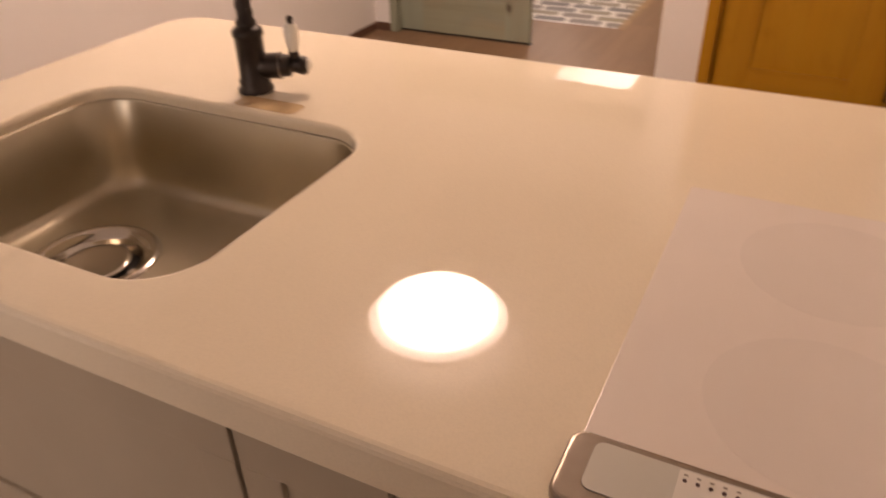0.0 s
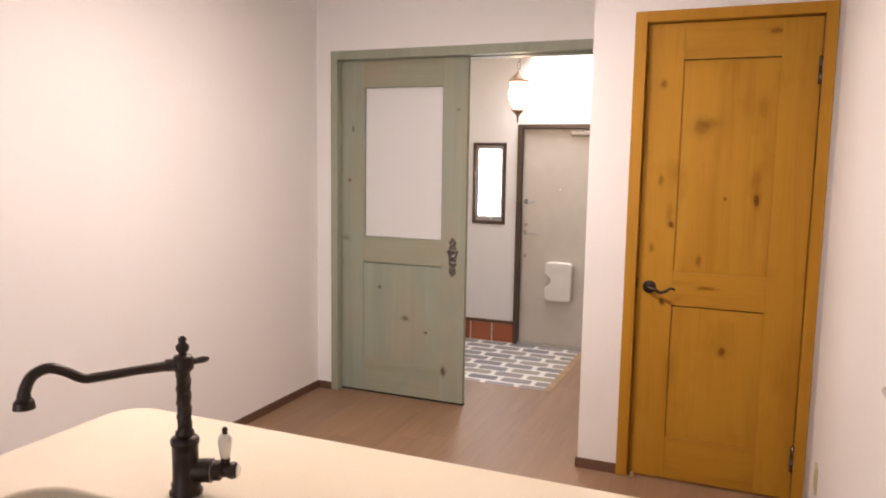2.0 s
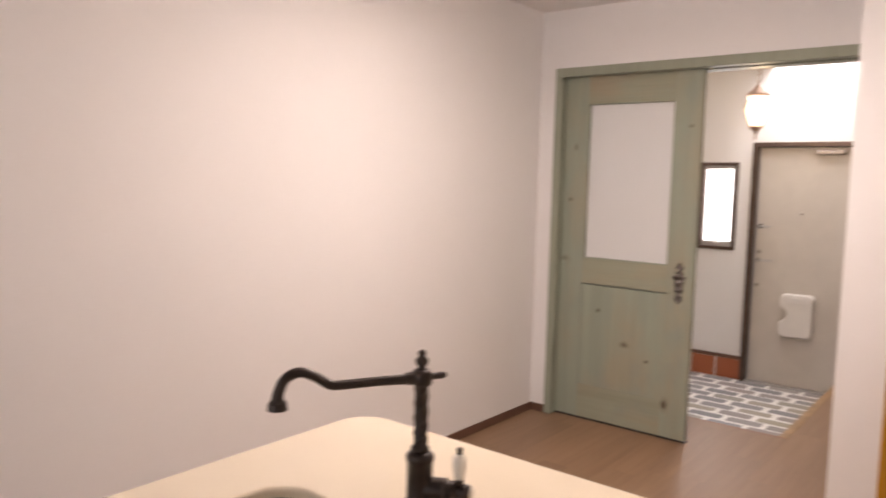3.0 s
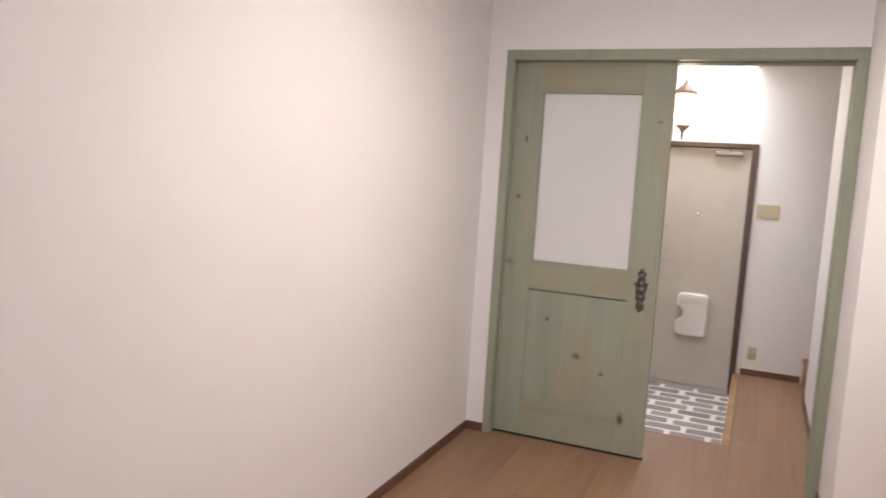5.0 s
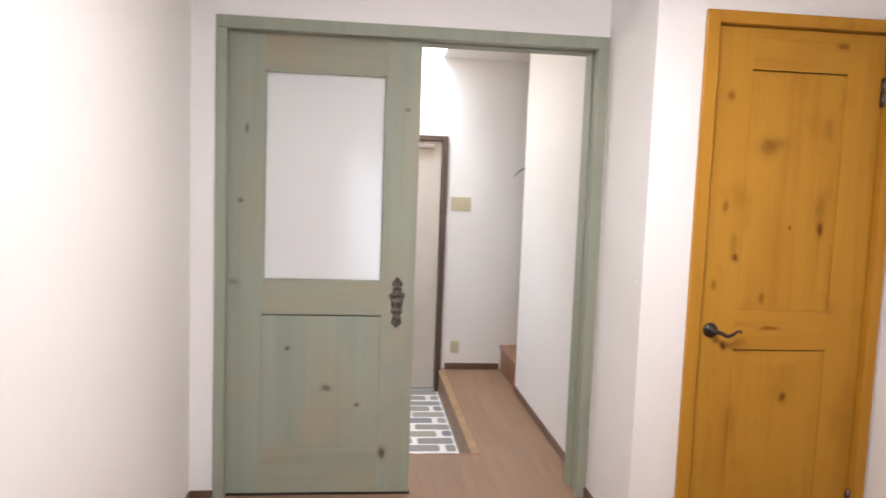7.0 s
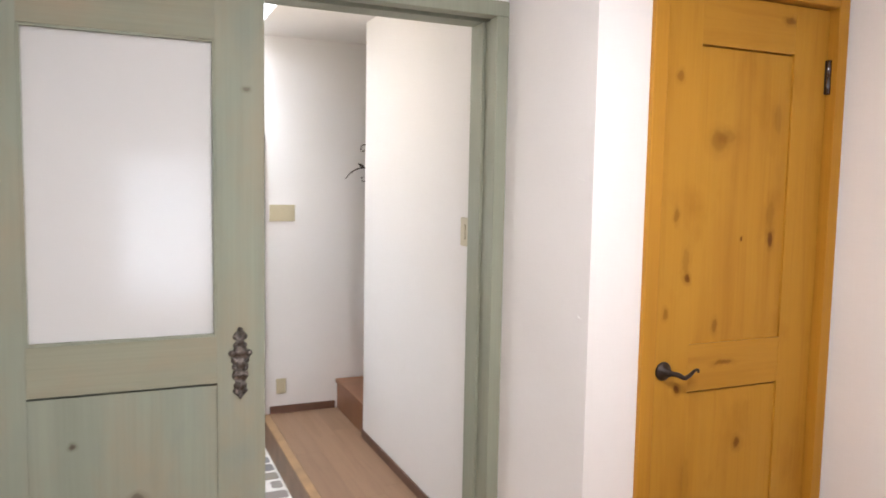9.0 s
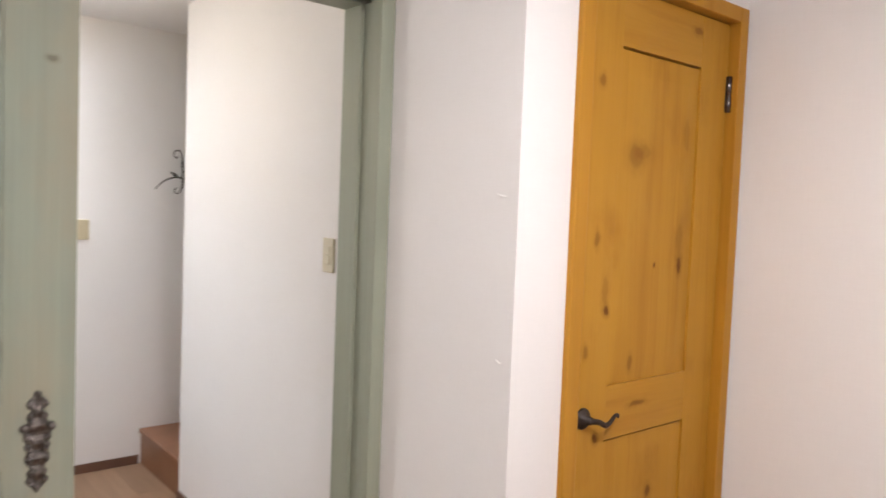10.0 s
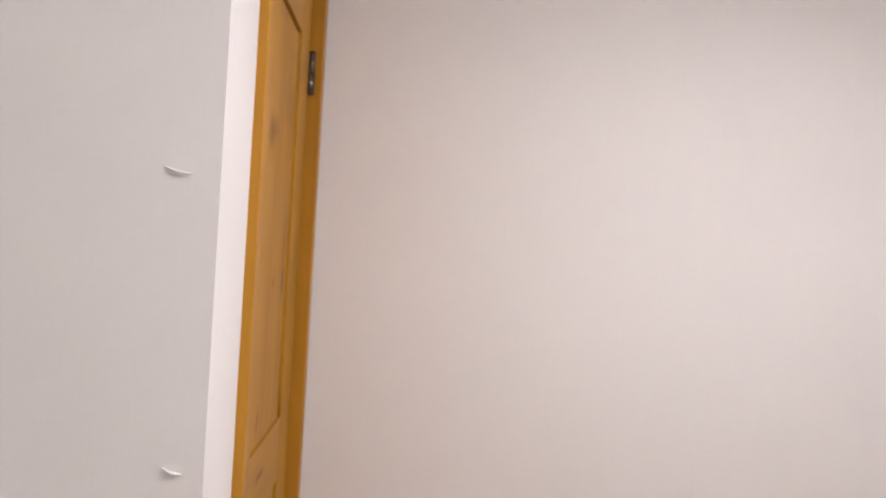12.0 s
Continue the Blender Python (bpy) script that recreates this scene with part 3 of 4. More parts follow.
panelled(door_2, PINE, (ox0, ox1), (1.006, 1.966), oy, 0.028, 0.008, 0.062, 0.55)
panelled(door_2, PINE, (ox0, ox1), (0.215, 0.850), oy, 0.028, 0.008, 0.062, 0.55)
handle = part("lever_handle", moved(turned([(0.030, 0), (0.030, 0.004), (0.027, 0.008), (0.013, 0.012), (0.011, 0.034), (0.006, 0.038)], 28), pose(2.046, oy, 0.928) @ UPRIGHT), BLACK, door_2, "black curved lever handle", True)
part("lever", tube([(2.046, oy - 0.032, 0.928), (2.075, oy - 0.040, 0.922), (2.098, oy - 0.042, 0.911), (2.122, oy - 0.040, 0.917), (2.142, oy - 0.038, 0.930), (2.158, oy - 0.036, 0.931), (2.160, oy - 0.036, 0.922)], [0.009, 0.008, 0.0075, 0.0065, 0.005, 0.0045, 0.0035], 10), BLACK, handle, smooth=True)
part("latch_keeper", box((1.979, oy - 0.016, 0.918), (1.9915, oy + 0.006, 0.972), 0.002), BLACK, door_2, "small black latch keeper")
for z in (1.901, 0.199):
    hinge = part("hinge", moved(turned([(0.0100, -0.058), (0.0100, -0.0015), (0.0080, -0.001), (0.0080, 0.001), (0.0100, 0.0015), (0.0100, 0.058)], 14), pose(2.701, oy - 0.006, z)), HINGE, door_2, "dark steel butt hinge", True)
    part("leaf", box((2.690, oy - 0.002, z - 0.056), (2.706, oy + 0.001, z + 0.056)), BLACK, hinge)

# Entry door
frame_entry = tagged(new("trim_entry_doorway"), "dark brown metal frame of the entry door", "door frame", kind="structure")
part("left_post", box((0.505, Y0 - 0.035, GENKAN_Z - 0.006), (0.548, Y1, 1.833), 0.003), ALU, frame_entry)
part("right_post", box((1.252, Y0 - 0.035, GENKAN_Z - 0.006), (1.295, Y1, 1.833), 0.003), ALU, frame_entry)
part("head", box((0.548, Y0 - 0.035, 1.796), (1.252, Y1, 1.833), 0.003), ALU, frame_entry)
part("sill", box((0.548, Y0 - 0.03, GENKAN_Z - 0.006), (1.252, Y1, GENKAN_Z + 0.012), 0.002), ALU_PALE, frame_entry)
door_3 = tagged(new("door_3"), "closed greige steel entry door with a mail box", "entry door", kind="structure")
ey = Y0 + 0.012
part("leaf", box((0.551, ey, GENKAN_Z + 0.014), (1.249, ey + 0.04, 1.793), 0.002), ENTRY, door_3)
part("edge_seal", box((0.552, ey - 0.004, GENKAN_Z + 0.016), (0.566, ey, 1.792), 0.001), ALU_PALE, door_3)
bx0, bx1, bz0, bz1 = 0.800, 1.045, 0.265, 0.612
pts = rounded(bx0, bz0, bx1, bz1, 0.04, 6)
bite = [(bx0, 0.508), (bx0 + 0.025, 0.495), (bx0 + 0.050, 0.470), (bx0 + 0.057, 0.440), (bx0 + 0.045, 0.412), (bx0 + 0.018, 0.392), (bx0, 0.380)]
outline = pts[:14] + bite + pts[14:]
mail = part("mail_box", moved(prism(outline, 0, 0.085, 0.012), Matrix.Translation((0, ey, 0)) @ UPRIGHT), WHITE_PLASTIC, door_3, "white moulded mail receiver box")
part("flap", box((bx0 + 0.055, ey - 0.089, 0.540), (bx1 - 0.03, ey - 0.083, 0.590), 0.002), WHITE_PLASTIC, mail)
for z, arm, r in ((1.146, 0.085, 0.019), (0.935, 0.0, 0.015), (0.865, 0.110, 0.019), (0.655, 0.0, 0.015)):
    lock = part("lever_handle" if arm > 0.1 else "lock_turn", moved(turned([(r, 0), (r, 0.008), (r * 0.6, 0.012), (r * 0.55, 0.03), (0.003, 0.032)], 18), pose(0.592, ey, z) @ UPRIGHT), IRON if z > 1 else CHROME, door_3, smooth=True)
    if arm:
        part("arm", box((0.592, ey - 0.036, z - 0.008), (0.592 + arm, ey - 0.024, z + 0.008), 0.004), ALU_PALE, lock)
closer = part("door_closer", box((0.985, ey - 0.045, 1.735), (1.185, ey, 1.768), 0.006), CLOSER, door_3, "grey metal door closer")
part("closer_arm", boxes(((0.90, ey - 0.040, 1.776), (1.10, ey - 0.022, 1.784)), ((1.085, ey - 0.042, 1.770), (1.105, ey - 0.02, 1.786))), CLOSER, closer)
part("peep_hole", moved(turned([(0.010, 0), (0.010, 0.004), (0.004, 0.005)], 14), pose(0.90, ey, 1.26) @ UPRIGHT), CHROME, door_3)

# Entry window
window_1 = tagged(new("window_1"), "small frosted entry window in a dark frame", "window", kind="structure")
for lo, hi in (((0.076, Y0 - 0.012, 0.926), (0.104, Y1, 1.669)), ((0.366, Y0 - 0.012, 0.926), (0.394, Y1, 1.669)), ((0.104, Y0 - 0.012, 1.641), (0.366, Y1, 1.669)), ((0.104, Y0 - 0.012, 0.926), (0.366, Y1, 0.954))):
    part("window_frame", box(lo, hi, 0.002), ALU, window_1)
for lo, hi in (((0.104, Y0 + 0.012, 0.954), (0.126, Y0 + 0.05, 1.641)), ((0.344, Y0 + 0.012, 0.954), (0.366, Y0 + 0.05, 1.641)), ((0.126, Y0 + 0.012, 1.612), (0.344, Y0 + 0.05, 1.641)), ((0.126, Y0 + 0.012, 0.954), (0.344, Y0 + 0.05, 0.998))):
    part("sash", box(lo, hi, 0.002), ALU_PALE, window_1)
part("pane", box((0.126, Y0 + 0.04, 0.998), (0.344, Y0 + 0.046, 1.612)), SKY_GLASS, window_1, "daylit frosted pane")
crank = part("crank", box((0.205, Y0 - 0.004, 0.958), (0.275, Y0 + 0.014, 0.982), 0.004), ALU_PALE, window_1)
part("crank_lever", tube([(0.24, Y0 - 0.004, 0.975), (0.24, Y0 - 0.02, 0.99), (0.225, Y0 - 0.028, 1.002), (0.205, Y0 - 0.03, 1.0)], [0.006, 0.006, 0.005, 0.004], 8), ALU_PALE, crank, smooth=True)

# Balcony window behind the walk
window_2 = tagged(new("window_2"), "tall frosted balcony window letting in daylight", "window", kind="structure")
for lo, hi in (((0.40, -7.10, 0.05), (0.44, -6.99, 1.82)), ((1.46, -7.10, 0.05), (1.50, -6.99, 1.82)), ((0.44, -7.10, 1.77), (1.46, -6.99, 1.82)), ((0.44, -7.10, 1.45), (1.46, -6.99, 1.57)), ((0.44, -7.10, 0.05), (1.46, -6.99, 0.10))):
    part("window_frame", box(lo, hi, 0.002), ALU, window_2)
for z0, z1 in ((0.10, 1.45), (1.57, 1.77)):
    part("pane", box((0.44, -7.06, z0), (1.46, -7.054, z1)), BALCONY_GLASS, window_2)

# Stairs
stairs = tagged(new("stairs"), "brown wooden stairs rising behind the hall wall", "stairs", kind="structure")
for i in range(5):
    x = 1.768 + 0.235 * i
    part("riser", box((x + 0.012, HALL_END + 0.002, 0.2 * i), (x + 0.030, Y0 - 0.002, 0.2 * i + 0.172)), STAIR, stairs)
    part("tread", box((x, HALL_END + 0.001, 0.2 * i + 0.172), (x + 0.26, Y0 - 0.001, 0.2 * (i + 1)), 0.005), STAIR, stairs)

# ---- kitchen counter ----
CX0, CX1, CY0, CY1 = 1.050, ROOM_R, -3.632, -2.685
SX0, SX1, SY0, SY1 = 1.235, 1.808, -3.543, -3.100


def slab_with_hole(outer, inner, z0, z1, r):
    bm = bmesh.new()
    edges = []
    for loop in (outer, inner):
        vs = [bm.verts.new((x, y, z1)) for x, y in loop]
        edges += [bm.edges.new((vs[i], vs[(i + 1) % len(vs)])) for i in range(len(vs))]
    bmesh.ops.triangle_fill(bm, use_beauty=True, use_dissolve=False, edges=edges)
    ret = bmesh.ops.extrude_face_region(bm, geom=bm.faces[:])
    bmesh.ops.translate(bm, verts=[g for g in ret["geom"] if isinstance(g, bmesh.types.BMVert)], vec=(0, 0, z0 - z1))
    bmesh.ops.recalc_face_normals(bm, faces=bm.faces)
    rim = [e for e in bm.edges if len(e.link_faces) == 2 and abs(e.verts[0].co.z - z1) < 1e-6 and abs(e.verts[1].co.z - z1) < 1e-6 and abs(e.link_faces[0].normal.z - e.link_faces[1].normal.z) > 0.5]
    bmesh.ops.bevel(bm, geom=rim, offset=r, segments=3, affect="EDGES", profile=0.5)
    return bm


r = 0.085
outer = []
for cx, cy, a in ((CX0 + r, CY1 - r, 90), (CX0 + r, CY0 + r, 180)):
    for i in range(9):
        t = radians(a + 90 * i / 8)
        outer.append((cx + r * math.cos(t), cy + r * math.sin(t)))
outer += [(CX1 - 0.001, CY0), (CX1 - 0.001, CY1)]
worktop = tagged(finish("worktop", slab_with_hole(outer, rounded(SX0, SY0, SX1, SY1, 0.085), COUNTER_Z - 0.048, COUNTER_Z, 0.008), COUNTER), "glossy cream quartz worktop with a sink cut-out", "worktop")

sink = thing("sink", (1.526, -3.318, 0.66), "brushed steel undermount sink set in the worktop", "sink")


DX, DY = -0.122, -0.018


def bowl():
    bm = bmesh.new()
    rings = []
    levels = [(0.0004, 0.860, 0.085), (0.003, 0.8605, 0.0835), (0.005, 0.857, 0.082), (0.008, 0.74, 0.078), (0.012, 0.712, 0.075), (0.019, 0.698, 0.068), (0.032, 0.691, 0.055), (0.07, 0.688, 0.04)]
    for inset, z, rad in levels:
        rings.append([bm.verts.new((x - 1.526, y + 3.318, z - 0.66)) for x, y in rounded(SX0 + inset, SY0 + inset, SX1 - inset, SY1 - inset, rad, 8)])
    n = len(rings[0])
    turns = [math.atan2(v.co.y - DY, v.co.x - DX) for v in rings[-1]]
    rings.append([bm.verts.new((DX + 0.100 * math.cos(a), DY + 0.100 * math.sin(a), 0.0255)) for a in turns])
    for a, b in zip(rings, rings[1:]):
        for i in range(n):
            bm.faces.new((a[i], a[(i + 1) % n], b[(i + 1) % n], b[i]))
    return bm


part("bowl", bowl(), STEEL, sink, smooth=True)
drain = part("drain", turned([(0.104, 0.0260), (0.101, 0.0295), (0.095, 0.0295), (0.090, 0.0265), (0.078, 0.0235), (0.071, 0.0175), (0.068, -0.020), (0.001, -0.020)], 48, (DX, DY, 0.0), closed=False), CHROME, sink, "round polished drain flange", True)
# Near-black filler added in the pit; it stands for shade round the cover
part("drain_pit_shade", turned([(0.0665, -0.019), (0.0665, -0.002), (0.064, -0.0005), (0.001, -0.0005)], 40, (DX, DY, 0.0)), DARK, drain, "dark filler painted as the shade in the drain pit")
part("drain_cover", turned([(0.020, -0.0005), (0.020, 0.010), (0.054, 0.014), (0.056, 0.018), (0.053, 0.0205), (0.046, 0.019), (0.001, 0.0185)], 48, (DX, DY, 0.0)), CHROME, drain, "steel drain cover", True)
part("cover_tab", moved(box((-0.007, -0.067, 0.012), (0.007, -0.050, 0.0165), 0.001), Matrix.Translation((DX, DY, 0))), CHROME, drain)

# Tap
tap = thing("kitchen_tap", (1.522, -3.022, COUNTER_Z), "black antique-style tap with porcelain lever beside the sink", "tap")
part("base", turned([(0.030, 0.0), (0.030, 0.006), (0.025, 0.012), (0.027, 0.020), (0.0235, 0.026), (0.0235, 0.095), (0.026, 0.098), (0.026, 0.106), (0.0235, 0.110), (0.016, 0.114)], 24), BLACK, tap, smooth=True)
bm = turned([(0.015, 0.112), (0.017, 0.116), (0.017, 0.122), (0.0122, 0.126), (0.0122, 0.236), (0.017, 0.240), (0.019, 0.244), (0.019, 0.262), (0.014, 0.268)], 20)
for k in range(3):
    tube([(0.0112 * math.cos(2.1 * k + s * 0.42), 0.0112 * math.sin(2.1 * k + s * 0.42), 0.126 + 0.0055 * s) for s in range(21)], [0.0028] * 21, 6, bm)
part("column", bm, BLACK, tap, "rope-twisted black column", True)
part("finial", turned([(0.010, 0.266), (0.006, 0.272), (0.011, 0.278), (0.012, 0.286), (0.006, 0.293), (0.008, 0.299), (0.004, 0.304), (0.001, 0.305)], 16), BLACK, tap, smooth=True)
d = Vector((-0.104, -0.238, 0)).normalized()
arm = [(-0.050, 0.253, 0.003), (-0.040, 0.253, 0.007), (-0.026, 0.253, 0.006), (0.0, 0.253, 0.011), (0.028, 0.2535, 0.012), (0.034, 0.253, 0.0095), (0.085, 0.255, 0.0085), (0.150, 0.256, 0.0085), (0.172, 0.259, 0.0085), (0.200, 0.277, 0.0085), (0.224, 0.286, 0.009), (0.247, 0.277, 0.009), (0.258, 0.256, 0.0095), (0.260, 0.242, 0.011), (0.260, 0.238, 0.015), (0.260, 0.226, 0.017)]
part("spout", tube([tuple(d * s) [:2] + (z,) for s, z, _ in arm], [q for _, _, q in arm], 14), BLACK, tap, smooth=True)
e = Vector((0.090, 0.042, 0)).normalized()
valve = part("valve", tube([tuple(e * s)[:2] + (0.044,) for s in (0.012, 0.024, 0.046, 0.052, 0.064, 0.068, 0.074, 0.084, 0.090, 0.094)], [0.020, 0.022, 0.0225, 0.0195, 0.019, 0.013, 0.0125, 0.0165, 0.0155, 0.013], 16), BLACK, tap, smooth=True)
part("valve_ring", tube([tuple(e * q)[:2] + (0.044,) for q in (0.0455, 0.0470, 0.0490, 0.0505)], [0.0205, 0.0232, 0.0232, 0.0205], 16), HINGE, valve, "thin worn metal ring")
part("valve_cap", moved(turned([(0.0115, 0), (0.0115, 0.003), (0.008, 0.005)], 16), Matrix.Translation(e * 0.0942 + Vector((0, 0, 0.044))) @ e.to_track_quat("Z", "Y").to_matrix().to_4x4()), PORCELAIN, valve, "white end cap")
lever_at = e * 0.073
lever = part("lever", turned([(0.008, 0.058), (0.009, 0.066), (0.0075, 0.070)], 14, (lever_at.x, lever_at.y, 0)), BLACK, tap)
part("porcelain_grip", turned([(0.0075, 0.069), (0.010, 0.078), (0.0125, 0.095), (0.013, 0.106), (0.010, 0.114), (0.006, 0.117)], 16, (lever_at.x, lever_at.y, 0)), PORCELAIN, lever, "white porcelain grip", True)
part("lever_tip", turned([(0.006, 0.116), (0.004, 0.120), (0.006, 0.124), (0.004, 0.129), (0.001, 0.130)], 12, (lever_at.x, lever_at.y, 0)), BLACK, lever, smooth=True)

tap.scale = (1, 1, 0.975)

# Thin amber patch laid on the worktop between tap and sink
thin_patch = thing("worktop_patch", (1.585, -3.070, COUNTER_Z), "thin amber patch on the worktop beside the tap", "sticker")
part("thin_patch", prism(rounded(-0.062, -0.021, 0.062, 0.021, 0.012, 4), 0.0003, 0.0008), AMBER_PATCH, thin_patch)

# Base units under the worktop
FRONT = -3.612


def base_unit(x0, x1, label, doors):
    cx = (x0 + x1) / 2
    unit = thing("base_cabinet", (cx, -3.2, 0), label, "cabinet", "units under the worktop")
    back = CY1 - 0.06
    inv = Matrix.Translation((-cx, 3.2, 0))
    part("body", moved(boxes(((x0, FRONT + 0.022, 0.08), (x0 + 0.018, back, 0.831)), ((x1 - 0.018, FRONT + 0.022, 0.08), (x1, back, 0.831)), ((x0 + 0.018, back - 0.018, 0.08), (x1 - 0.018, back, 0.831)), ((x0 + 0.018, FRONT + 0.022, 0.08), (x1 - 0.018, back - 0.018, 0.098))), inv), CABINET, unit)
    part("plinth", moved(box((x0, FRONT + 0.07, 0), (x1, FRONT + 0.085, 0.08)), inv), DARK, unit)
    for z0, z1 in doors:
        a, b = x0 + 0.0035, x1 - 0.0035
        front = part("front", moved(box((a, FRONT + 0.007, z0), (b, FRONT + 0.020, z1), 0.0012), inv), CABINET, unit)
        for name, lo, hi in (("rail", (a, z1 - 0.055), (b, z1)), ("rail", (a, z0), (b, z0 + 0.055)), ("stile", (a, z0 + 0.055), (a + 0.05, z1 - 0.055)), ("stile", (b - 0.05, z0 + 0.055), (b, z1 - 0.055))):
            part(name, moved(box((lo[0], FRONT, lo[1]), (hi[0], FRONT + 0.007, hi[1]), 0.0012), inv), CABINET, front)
        part("edge_strip", moved(box((a, FRONT - 0.001, z1), (b, FRONT + 0.019, z1 + 0.004), 0.001), inv), CABINET_EDGE, front, "pale edge strip")
    return unit


base_unit(1.115, 1.940, "wide cream base cabinet under the sink", [(0.085, 0.40), (0.41, 0.806)])
base_unit(1.940, 2.122, "narrow cream base cabinet with a slim front", [(0.085, 0.806)])
base_unit(2.122, 2.760, "cream base cabinet under the cooktop", [(0.085, 0.40), (0.41, 0.806)])

# Cooktop
hob = thing("cooktop", (2.425, -3.35, COUNTER_Z), "pale glass two-zone cooktop with a steel control strip", "cooktop")
hob_at = Matrix.Translation((-2.425, 3.35, 0))
part("glass", moved(prism(rounded(2.268, -3.562, 2.602, -3.086, 0.006, 3), 0.0, 0.004, 0.001), hob_at), HOB_GLASS, hob)
strip = part("control_strip", moved(prism(rounded(2.262, -3.626, 2.606, -3.553, 0.014, 6), 0.0, 0.014, 0.004), hob_at), HOB_STEEL, hob, "satin steel control strip")
part("panel", moved(prism(rounded(2.283, -3.610, 2.592, -3.562, 0.008, 6), 0.0141, 0.0152), hob_at), HOB_PANEL, strip)
part("key_field", moved(prism(rounded(2.346, -3.6085, 2.560, -3.5635, 0.002, 2), 0.0152, 0.0155), hob_at), HOB_KEYS, strip, "white key field")
for zy in (-3.215, -3.445):
    part("cooking_zone", turned([(0.096, 0.0041), (0.095, 0.0043), (0.001, 0.0043)], 48, (0.015, zy + 3.35, 0)), HOB_ZONE, hob)
for i in range(12):
    if i in (5, 6):
        continue
    part("button", turned([(0.0016, 0.0155), (0.0016, 0.0162), (0.001, 0.0163)], 10, (-0.074 + 0.0092 * i, -0.2235, 0)), BUTTON, strip)
    part("mark", box((-0.0755 + 0.0092 * i, -0.2185, 0.0155), (-0.0725 + 0.0092 * i, -0.2172, 0.0158)), HOB_STEEL, strip)

# Small things by the wall
tray = thing("tray", (2.705, -3.18, COUNTER_Z), "cream plastic open box on the worktop by the wall", "box")
bm = bmesh.new()
levels = [(0.004, 0.0), (0.0, 0.046), (-0.003, 0.048), (-0.003, 0.052), (0.003, 0.052), (0.006, 0.046), (0.009, 0.004)]
rings = [[bm.verts.new((x - 2.705, y + 3.18, z)) for x, y in rounded(2.652 + i, -3.36 + i, 2.762 - i, -3.00 - i, 0.02, 5)] for i, z in levels]
for a, b in zip(rings, rings[1:]):
    for i in range(len(a)):
        bm.faces.new((a[i], a[(i + 1) % len(a)], b[(i + 1) % len(a)], b[i]))
bm.faces.new(rings[0]), bm.faces.new(rings[-1])
part("shell", bm, CREAM_PLASTIC, tray)
part("handle", tube([(-0.048, 0.022, 0.046), (-0.064, 0.018, 0.040), (-0.074, 0.004, 0.034), (-0.077, -0.020, 0.030), (-0.077, -0.090, 0.028), (-0.073, -0.135, 0.034), (-0.048, -0.150, 0.046)], [0.0028] * 7, 8), LANTERN_METAL, tray, "brown wire handle", True)
holder = thing("wall_holder", (ROOM_R, -2.70, 1.08), "white plastic holder fixed to the wall above the worktop", "holder")
part("cup", moved(prism(rounded(-0.082, -0.036, -0.012, 0.036, 0.025, 6), -0.030, 0.045, 0.01), pose(0, 0, 0)), WHITE_PLASTIC, holder, smooth=True)
part("wall_plate", box((-0.012, -0.042, -0.036), (0, 0.042, 0.066), 0.003), WHITE_PLASTIC, holder)
part("hood", box((-0.098, -0.042, 0.045), (0, 0.042, 0.056), 0.004), ALU_PALE, holder)
bottle = thing("bottle", (2.748, -2.735, COUNTER_Z), "small dark blue bottle on the worktop by the wall", "bottle")
part("body", turned([(0.024, 0.0), (0.027, 0.004), (0.027, 0.075), (0.020, 0.090), (0.011, 0.096)], 20), BLUE_PLASTIC, bottle, smooth=True)
part("cap", turned([(0.012, 0.095), (0.012, 0.115), (0.009, 0.118)], 16), WHITE_PLASTIC, bottle)

# Peeled slivers of wallpaper
papered = bpy.data.objects["wall_closet"]
for yy, zz, s in ((-0.480, 1.531, 1.0), (-0.496, 1.112, 0.7)):
    part("peeled_sliver", tube([(RETURN_X - 0.0005, yy - 0.022 * s, zz - 0.002), (RETURN_X - 0.003, yy - 0.004 * s, zz - 0.001), (RETURN_X - 0.001, yy + 0.016 * s, zz + 0.006)], [0.0006, 0.0032, 0.0006], 6), WALL, papered)

# Wall plates
def wall_plate(name, at, turn, w, h, label, category, rockers):
    p = thing(name, at, label, category)
    p.rotation_euler = (0, 0, radians(turn))
    part("plate", box((-w / 2, -0.008, -h / 2), (w / 2, 0, h / 2), 0.0025), PLASTIC, p)
    for cx, cz, rw, rh in rockers:
        part("rocker", box((cx - rw / 2, -0.0115, cz - rh / 2), (cx + rw / 2, -0.008, cz + rh / 2), 0.0015), PLASTIC, p)
    return p


wall_plate("light_switch", (1.410, Y0, 1.316), 0, 0.162, 0.107, "wide ivory light switch plate on the entry wall", "switch", [(-0.048, 0, 0.026, 0.06), (0, 0, 0.026, 0.06), (0.048, 0, 0.026, 0.06)])
wall_plate("power_outlet", (1.402, Y0, 0.181), 0, 0.064, 0.100, "ivory power outlet plate above the baseboard", "outlet", [(0, 0.02, 0.028, 0.026), (0, -0.02, 0.028, 0.026)])
wall_plate("light_switch", (HALL_R, 0.378, 1.320), -90, 0.070, 0.117, "ivory light switch beside the sage door frame", "switch", [(0, 0.017, 0.03, 0.028), (0, -0.017, 0.03, 0.028)])
wall_plate("power_outlet", (ROOM_R, -0.82, 0.24), -90, 0.070, 0.115, "ivory power outlet low on the wall beside the amber door", "outlet", [(0, 0.02, 0.028, 0.026), (0, -0.02, 0.028, 0.026)])

